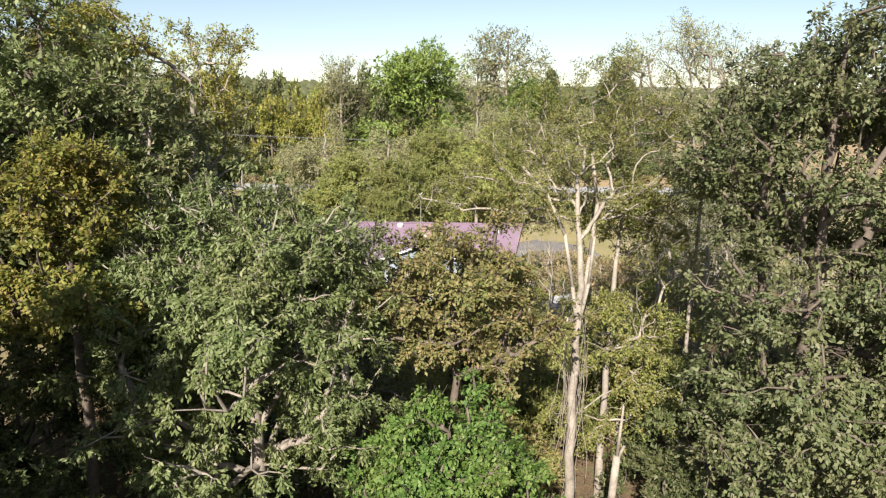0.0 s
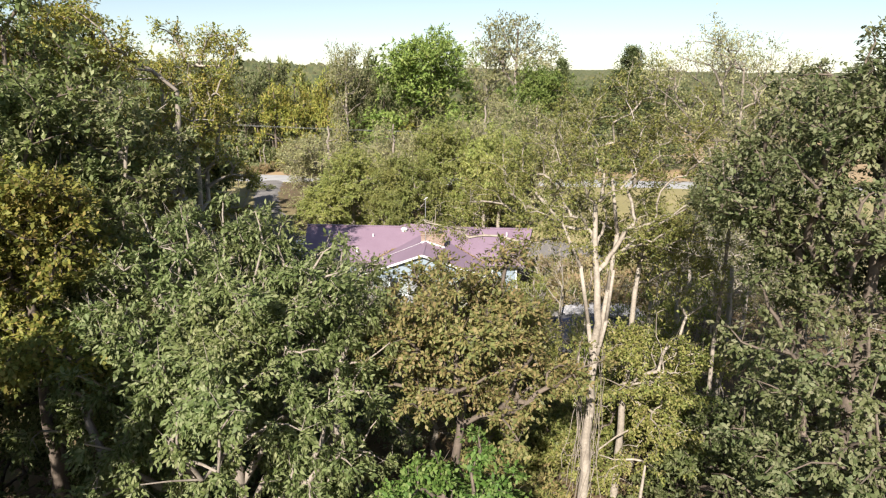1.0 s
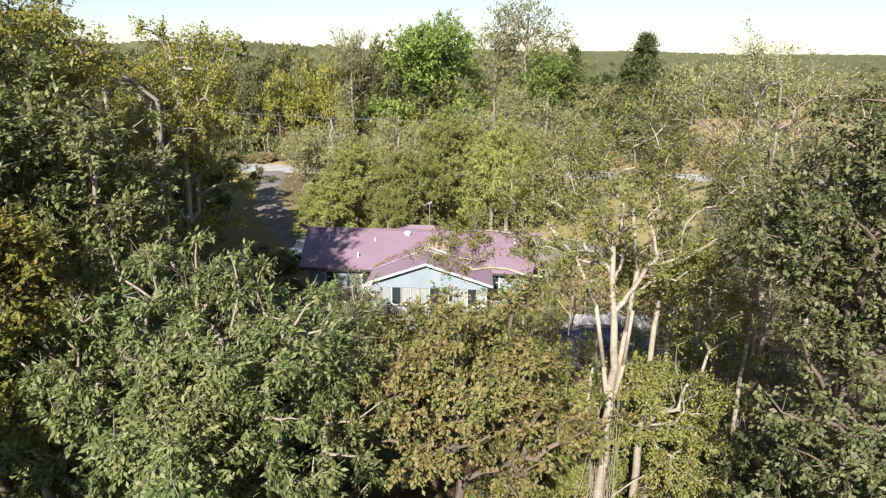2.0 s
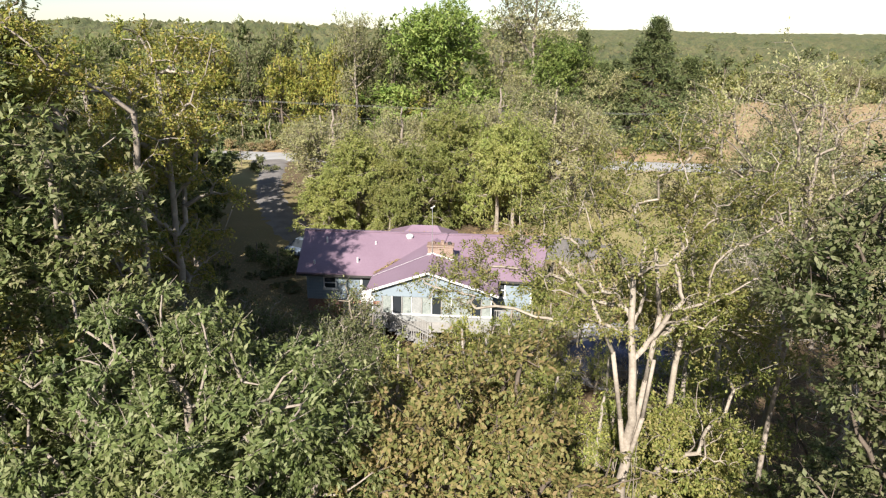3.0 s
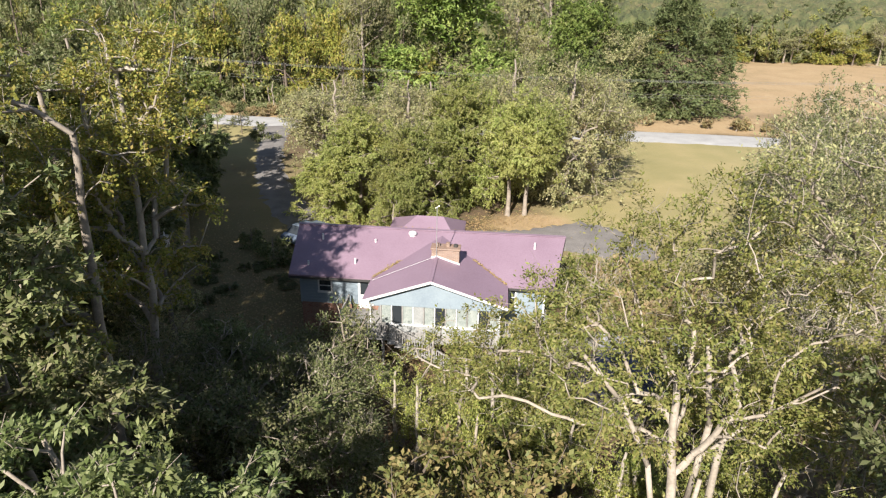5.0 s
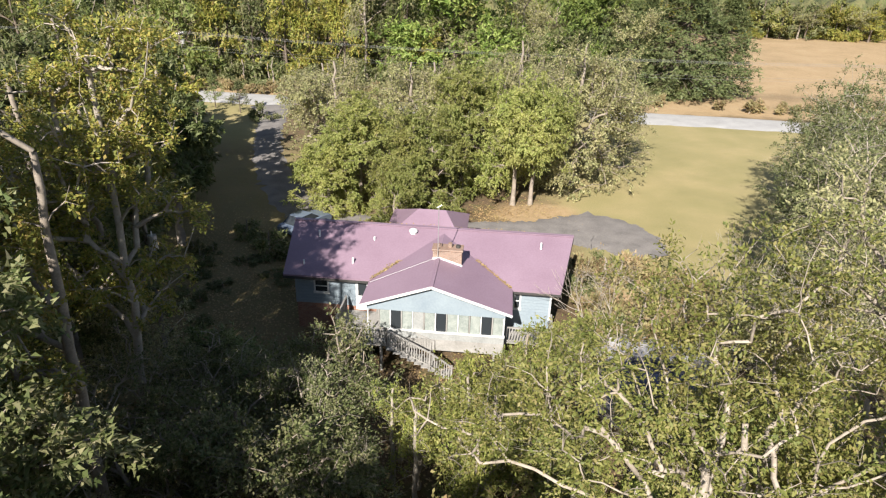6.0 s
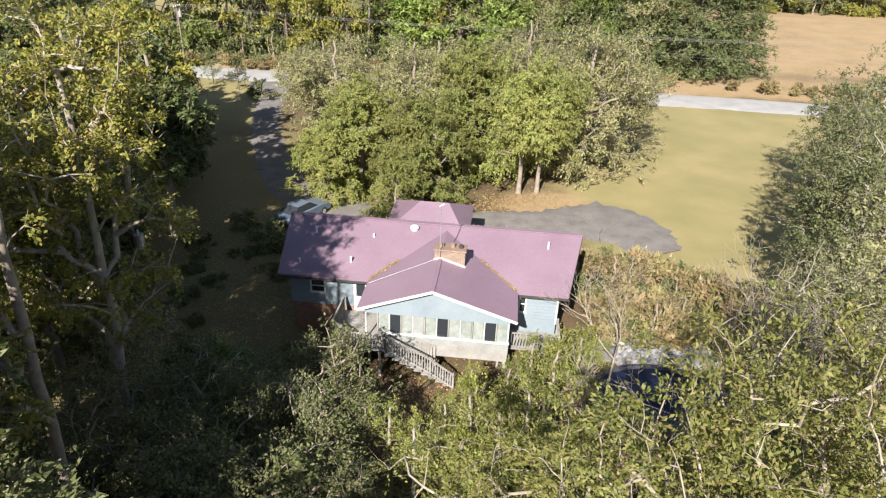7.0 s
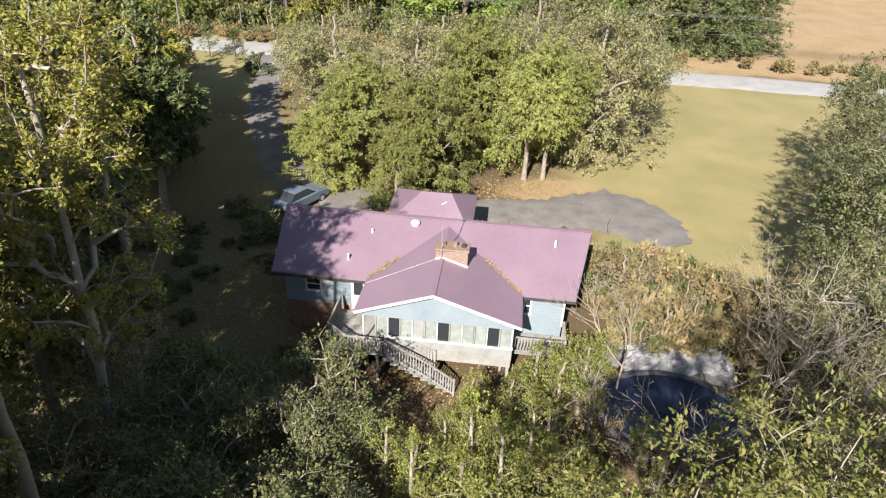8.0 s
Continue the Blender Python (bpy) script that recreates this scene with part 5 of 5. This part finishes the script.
def make_far_woods():
    """The closed canopy of the woods, out to the hills."""
    rng = np.random.default_rng(9)
    rows = 214 * 1.0155 ** np.arange(190)
    ang = np.radians(np.linspace(-50, 50, 330))
    Rr, A = np.meshgrid(rows, ang, indexing="ij")
    X, Y = Rr * np.tan(A), Rr + 0 * A
    start = np.where(X > 36, 1.0, 0.84)
    X, Y = X * start, Y * start
    step = np.clip(Rr / 300, 0.8, 3.0)
    H = 8.5 + rng.uniform(-2.8, 2.8, X.shape) * step ** 0.4 + 2.0 * np.sin(X * 0.09) * np.sin(Y * 0.07 + X * 0.02)
    H[0] = -0.5
    Z = ground_z(X, Y) + H
    n, k = X.shape
    i = np.arange(n - 1)[:, None] * k + np.arange(k - 1)
    f = np.stack([i, i + 1, i + k + 1, i + k], -1).reshape(-1, 4)
    me = raw_mesh("far_woods", np.stack([X, Y, Z], -1).reshape(-1, 3), f)
    m = Nodes("far_canopy")
    p = m.world_place()
    a, b = m.noise(p, 0.035, 3), m.noise(p, 0.35, 5, 0.7)
    m.colour(m.ramp(m.mix(0.6, a, b), [(0.3, (0.04, 0.055, 0.02)), (0.45, (0.085, 0.1, 0.035)), (0.56, (0.13, 0.125, 0.05)), (0.7, (0.19, 0.15, 0.075))]))
    m.rough(0.95)
    m.bump(b, 0.9, 1.5)
    me.materials.append(m.mat)
    return tagged(new("far_woods", me), "olive and green canopy of far autumn woods", "woods", kind="stuff")


make_far_woods()


# ---- the yard: pool, poles, wires, young trees, car and sheds ----
NAVY = weathered("dark_blue_cover", (0.008, 0.012, 0.03), (0.02, 0.028, 0.06), 0.9, 0.35, 0.3, 6)
CONCRETE = weathered("pale_worn_concrete", (0.1, 0.095, 0.085), (0.34, 0.32, 0.3), 0.5, 0.9, 0.3, 10)
TARP = weathered("grey_white_tarpaulin", (0.2, 0.2, 0.21), (0.42, 0.41, 0.42), 0.8, 0.7, 0.3, 9)
SHED_WHITE = weathered("white_sheet_metal", (0.6, 0.6, 0.6), (0.78, 0.78, 0.78), 0.6, 0.5, 0.1, 8)
SLATE = weathered("dark_shingle", (0.06, 0.06, 0.07), (0.12, 0.12, 0.13), 1.0, 0.9)
CARPAINT = weathered("blue_grey_car_paint", (0.1, 0.13, 0.18), (0.14, 0.17, 0.22), 0.6, 0.25, 0.02)
RUBBER = weathered("black_rubber", (0.015, 0.015, 0.015), (0.03, 0.03, 0.03), 3.0, 0.8)
WIRE = weathered("dull_wire", (0.16, 0.16, 0.16), (0.24, 0.24, 0.24), 2.0, 0.6, 0.0)


def make_pool():
    x, y = 9.9, 43.0
    z = g(x, y)
    t = thing("swimming_pool", pose(x, y, z), "old oval pool under a sagging dark blue cover", "pool")
    n, a, b, h = 48, 3.5, 2.7, 0.7
    rng = np.random.default_rng(4)
    wall = bmesh.new()
    rings = []
    for r, zz in ((1.0, -0.6), (1.0, h), (0.96, h), (0.96, h - 0.2)):
        rings.append([wall.verts.new((a * r * math.cos(i * 2 * math.pi / n), b * r * math.sin(i * 2 * math.pi / n), zz)) for i in range(n)])
    for p, q in zip(rings[:-1], rings[1:]):
        for i in range(n):
            wall.faces.new((p[i], p[(i + 1) % n], q[(i + 1) % n], q[i]))
    part("pool_wall", wall, SLATE, t, "pale pool wall")
    cover = bmesh.new()
    last = None
    for k in range(13):
        r = 0.965 * (1 - k / 12.5)
        ring = [cover.verts.new((a * r * math.cos(i * 2 * math.pi / n), b * r * math.sin(i * 2 * math.pi / n), h - 0.08 - 0.35 * (1 - r * r) + 0.05 * math.sin(i * 1.7 + k * 0.9) * (1 - r) + rng.normal(0, 0.012))) for i in range(n)]
        if last:
            for i in range(n):
                cover.faces.new((last[i], last[(i + 1) % n], ring[(i + 1) % n], ring[i]))
        last = ring
    cover.faces.new(last)
    smooth(part("pool_cover", cover, NAVY, t, "sagging dark blue cover").data)
    rim = bmesh.new()
    for i in range(n):
        c, d = i * 2 * math.pi / n, (i + 1) * 2 * math.pi / n
        beam(rim, (a * math.cos(c), b * math.sin(c), h + 0.02), (a * math.cos(d), b * math.sin(d), h + 0.02), 0.2, 0.05)
    part("pool_rim", rim, SLATE, t)
    return t


make_pool()


def make_patio():
    """A broken pale slab and a heap of tarpaulin behind the pool."""
    t = thing("patio_slab", pose(10.9, 47.6, g(10.9, 47.6) + 0.05, 0, 0, -9), "pale worn concrete slab beyond the pool", "patio")
    for i in range(4):
        for j in range(2):
            part("slab", boxed(-3.4 + 1.7 * i, -1.75 + 1.7 * i, -1.5 + 1.5 * j, -0.05 + 1.5 * j, -0.3, 0.1 + 0.02 * ((i + j) % 2), bevel=0.02), CONCRETE, t)
    h = thing("tarpaulin", pose(11.0, 47.2, g(11.0, 47.2) + 0.14, 0, 0, 6), "crumpled grey-white tarpaulin spread over the slab", "tarpaulin")
    rng = np.random.default_rng(8)
    bm = bmesh.new()
    k = 22
    vs = [[bm.verts.new((5.6 * (i / (k - 1) - 0.5) + rng.normal(0, 0.07), 2.3 * (j / (k - 1) - 0.5) + rng.normal(0, 0.06), max(0.0, 0.9 * math.cos(2.4 * (i / (k - 1) - 0.5)) * math.cos(2.6 * (j / (k - 1) - 0.5)) + rng.normal(0, 0.11) - 0.1))) for j in range(k)] for i in range(k)]
    for i in range(k - 1):
        for j in range(k - 1):
            bm.faces.new((vs[i][j], vs[i + 1][j], vs[i + 1][j + 1], vs[i][j + 1]))
    part("sheet", bm, TARP, h)


make_patio()


def pole(x, y, top, label, arm=True, can=True, r=0.14):
    z = g(x, y)
    t = thing("utility_pole", pose(x, y, z), label, "utility pole", "utility poles")
    part("post", tube(bmesh.new(), (0, 0, -0.3), (0, 0, top), r, r * 0.7, 12), POLEWOOD, t)
    if arm:
        for zz in (top - 0.35,):
            part("crossarm", boxed(-0.06, 0.06, -1.1, 1.1, zz - 0.06, zz + 0.06), POLEWOOD, t)
            for v in (-1.0, -0.4, 0.4, 1.0):
                part("insulator", tube(bmesh.new(), (0, v, zz + 0.06), (0, v, zz + 0.25), 0.06, 0.04, 8), SHED_WHITE, t)
    if can:
        c = part("transformer", tube(bmesh.new(), (0.36, -0.1, top - 1.7), (0.36, -0.1, top - 0.9), 0.24, None, 14), GALV, t, "grey transformer can")
        part("bushing", tube(bmesh.new(), (0.36, -0.1, top - 0.9), (0.36, -0.1, top - 0.65), 0.05, 0.03, 8), SHED_WHITE, c)
        part("bracket", boxed(0.05, 0.2, -0.16, -0.04, top - 1.4, top - 1.25), GALV, t)
    return t


pole(-44.4, 112.2, 8.7, "tall roadside utility pole with crossarm and white transformer")
pole(78.0, 108.8, 8.7, "roadside utility pole with wooden crossarm", can=False)
pole(-150.0, 128.0, 8.7, "roadside utility pole with wooden crossarm", can=False)
pole(-16.95, 45.0, 7.9, "leaning grey wooden pole with a meter can on the side lawn", arm=False, r=0.15)


def wires(a, b, sag):
    for k, (dy, dz) in enumerate(((-1.0, 0), (-0.4, 0), (0.4, 0), (1.0, 0), (0, -1.9), (0, -2.3))):
        bm = bmesh.new()
        n = 18
        p = [Vector(a).lerp(Vector(b), i / n) + Vector((0, dy, dz - sag * 4 * (i / n) * (1 - i / n))) for i in range(n + 1)]
        for i in range(n):
            tube(bm, p[i], p[i + 1], 0.008, None, 4)
        w = part("power_line", bm, WIRE, None)
        tagged(w, "thin sagging overhead power line along the road", "power line", "power lines")


wires((-44.4, 112.2, 8.6), (78.0, 108.8, 8.6), 1.3)
wires((-150.0, 128.0, 8.6), (-44.4, 112.2, 8.6), 1.0)


def young_pine(x, y, h, w, seed, label, leaves):
    rng = np.random.default_rng(seed)
    z = g(x, y)
    n = 60
    t = np.sort(rng.uniform(0.22, 1, n))
    a = rng.uniform(0, 6.28, n)
    r = w * (1.05 - t) * rng.uniform(0.6, 1.1, n)
    tips = np.stack([r * np.cos(a), r * np.sin(a), h * t + 0.15 * r], 1)
    base = np.stack([0 * t, 0 * t, h * t - 0.1], 1)
    wd = tubes(np.array([[(0, 0, -0.1), (0, 0, h * 0.5), (0, 0, h)]], float), np.array([[0.08, 0.05, 0.015]]), 7)
    lm = tubes(np.stack([base, tips], 1), np.tile(np.array([[0.025, 0.01]]), (n, 1)), 4)
    trunk = raw_mesh("trunk", np.concatenate([wd[0], lm[0]]), np.concatenate([wd[1], lm[1] + len(wd[0])]))
    crown = raw_mesh("crown", *leaf_mesh(rng, tips, np.array([0, 0, h * 0.4]), 30, 0.24, 0.4, 0.0, 0.3, 6))
    return plant("young_tree", pose(x, y, z), label, (smooth(trunk), crown), BARK_BROWN, leaves)


young_pine(-36.3, 102.5, 4.6, 1.7, 1, "young green pine on the lawn by the road", NEEDLES)
young_pine(-32.0, 100.2, 4.2, 1.7, 2, "young yellow-green pine on the lawn by the road", OLIVE)
PINKISH = leafy("bronze_red_leaves", [(0.2, 0.12, 0.07), (0.28, 0.16, 0.1), (0.34, 0.22, 0.13), (0.16, 0.09, 0.06)], 0.3)
young_pine(-36.8, 91.0, 4.8, 2.3, 3, "small bronze-red tree at the lawn's edge", PINKISH)
young_pine(-34.6, 92.5, 3.8, 1.8, 5, "small bronze-red tree at the lawn's edge", PINKISH)
for i, (x, y, h) in enumerate(((46.8, 101.2, 5.0), (-28.0, 97.5, 2.6), (-14.8, 57.5, 2.4), (-17.5, 60.5, 1.8), (-6.4, 45.2, 2.0), (-9.0, 44.0, 1.8))):
    put("bush", x, y, h / 3.2, rng=rt)


def make_shed():
    t = thing("white_shed", pose(-74.2, 157.5, g(-74.2, 157.5)), "plain white metal shed with a dark roof", "shed")
    part("wall", boxed(-3.0, 3.0, -2.0, 2.0, 0, 2.7), SHED_WHITE, t)
    part("door", boxed(0.6, 1.5, -2.04, -2.004, 0, 2.05), CURTAIN, t)
    part("window", boxed(-1.6, -0.7, -2.04, -2.004, 1.1, 1.9), GLASS, t)
    part("roof", prism([(-3.3, -2.3), (3.3, -2.3), (3.3, 0), (-3.3, 0)], 2.7, [2.78, 2.78, 3.8, 3.8]), SLATE, t)
    part("roof", prism([(-3.3, 0.004), (3.3, 0.004), (3.3, 2.3), (-3.3, 2.3)], 2.7, [3.8, 3.8, 2.78, 2.78]), SLATE, t)


make_shed()


def make_car():
    """A parked saloon in the shade behind the house."""
    t = thing("parked_car", pose(-13.4, 62.6, g(-13.4, 62.6) + 0.02, 0, 0, 62), "blue-grey car parked in the shade behind the house", "car")
    bm = bmesh.new()
    prof = [(-2.2, 0.35), (-2.25, 0.75), (-2.1, 0.92), (-1.2, 0.98), (1.15, 0.95), (2.1, 0.82), (2.25, 0.6), (2.2, 0.35)]
    sides = []
    for y, k in ((-0.88, 0.96), (-0.8, 1.0), (0.8, 1.0), (0.88, 0.96)):
        sides.append([bm.verts.new((x, y, z * k)) for x, z in prof])
    for a, b in zip(sides[:-1], sides[1:]):
        for i in range(len(prof)):
            j = (i + 1) % len(prof)
            bm.faces.new((a[i], b[i], b[j], a[j]))
    bm.faces.new(sides[0])
    bm.faces.new(sides[-1][::-1])
    body = part("body", bm, CARPAINT, t)
    cb = bmesh.new()
    lo = [cb.verts.new(p) for p in ((-1.75, -0.74, 0.95), (1.0, -0.74, 0.93), (1.0, 0.74, 0.93), (-1.75, 0.74, 0.95))]
    hi = [cb.verts.new(p) for p in ((-1.1, -0.58, 1.42), (0.2, -0.58, 1.42), (0.2, 0.58, 1.42), (-1.1, 0.58, 1.42))]
    for i in range(4):
        j = (i + 1) % 4
        cb.faces.new((lo[i], lo[j], hi[j], hi[i]))
    cabin = part("window_band", cb, GLASS, t, "dark car windows")
    part("roof", boxed(-1.12, 0.22, -0.6, 0.6, 1.415, 1.46, bevel=0.02), CARPAINT, t)
    for x in (-1.4, 1.4):
        for y in (-0.82, 0.82):
            w = part("wheel", tube(bmesh.new(), (x, y - 0.1, 0.32), (x, y + 0.1, 0.32), 0.32, None, 18), RUBBER, t)
            part("rim", tube(bmesh.new(), (x, y - 0.11, 0.32), (x, y + 0.11, 0.32), 0.19, None, 14), GALV, w)
    for y in (-0.62, 0.62):
        part("headlight", boxed(2.15, 2.26, y - 0.16, y + 0.16, 0.58, 0.7), SHED_WHITE, t)


make_car()

# leaves blown into the roof's valleys
LITTER = leafy("dry_fallen_leaves", [(0.3, 0.2, 0.08), (0.4, 0.27, 0.12), (0.24, 0.15, 0.06)], 0.1)


def fallen(name, label, spots, seed, m=None, size=0.1):
    rng = np.random.default_rng(seed)
    p = np.concatenate([np.array(a) + (np.array(b) - np.array(a)) * rng.uniform(0, 1, (n, 1)) + rng.normal(0, 1, (n, 3)) * np.array([w, w, 0.012]) for a, b, n, w in spots])
    k = len(p)
    ang = rng.uniform(0, 6.28, k)
    d = np.stack([np.cos(ang), np.sin(ang), rng.normal(0, 0.25, k)], 1)
    s = np.stack([-np.sin(ang), np.cos(ang), rng.normal(0, 0.25, k)], 1)
    L = size * rng.uniform(0.6, 1.4, (k, 1))
    v = np.stack([p, p + d * L * 0.5 + s * L * 0.35, p + d * L, p + d * L * 0.5 - s * L * 0.35], 1).reshape(-1, 3)
    me = raw_mesh(name, v, np.arange(4 * k).reshape(-1, 4))
    me.materials.append(LITTER)
    ob = new(name, me)
    if m is not None:
        ob.matrix_basis = m
    return tagged(ob, label, "leaves", kind="stuff")


fallen("fallen_leaves", "dry tan leaves heaped in the roof valleys", [((5.15, 0.1, 3.84), (6.6, 1.65, 4.36), 420, 0.08), ((13.1, 0.1, 3.84), (11.0, 2.1, 4.52), 420, 0.05), ((2.0, 5.0, 5.3), (14, 4.9, 5.3), 100, 0.05)], 3, HOUSE)


def litter_field():
    """Loose leaves over the island, the drive's edge and the shaded lawn."""
    rng = np.random.default_rng(12)
    spots = []
    for x, y, w, n in ((4.5, 69.5, 1.9, 700), (8.0, 66.4, 0.8, 700), (1.0, 67.5, 1.2, 900), (-16, 47, 4.0, 2600), (-14, 54, 4.0, 2200), (-1, 40.5, 3.0, 2600), (3, 41, 3.0, 2200), (-19, 60, 3.5, 1500)):
        spots.append(((x, y, g(x, y) + 0.05), (x + 0.5, y, g(x, y) + 0.05), n, w))
    ob = fallen("leaf_litter", "scattered dry tan leaves on the ground", spots, 13, None, 0.14)
    co = np.empty(len(ob.data.vertices) * 3, np.float32)
    ob.data.vertices.foreach_get("co", co)
    co = co.reshape(-1, 3)
    base = np.repeat(co[::4], 4, 0)
    co[:, 2] = ground_z(base[:, 0], base[:, 1]) + 0.05 + (co[:, 2] - base[:, 2])
    ob.data.vertices.foreach_set("co", co.ravel())


litter_field()
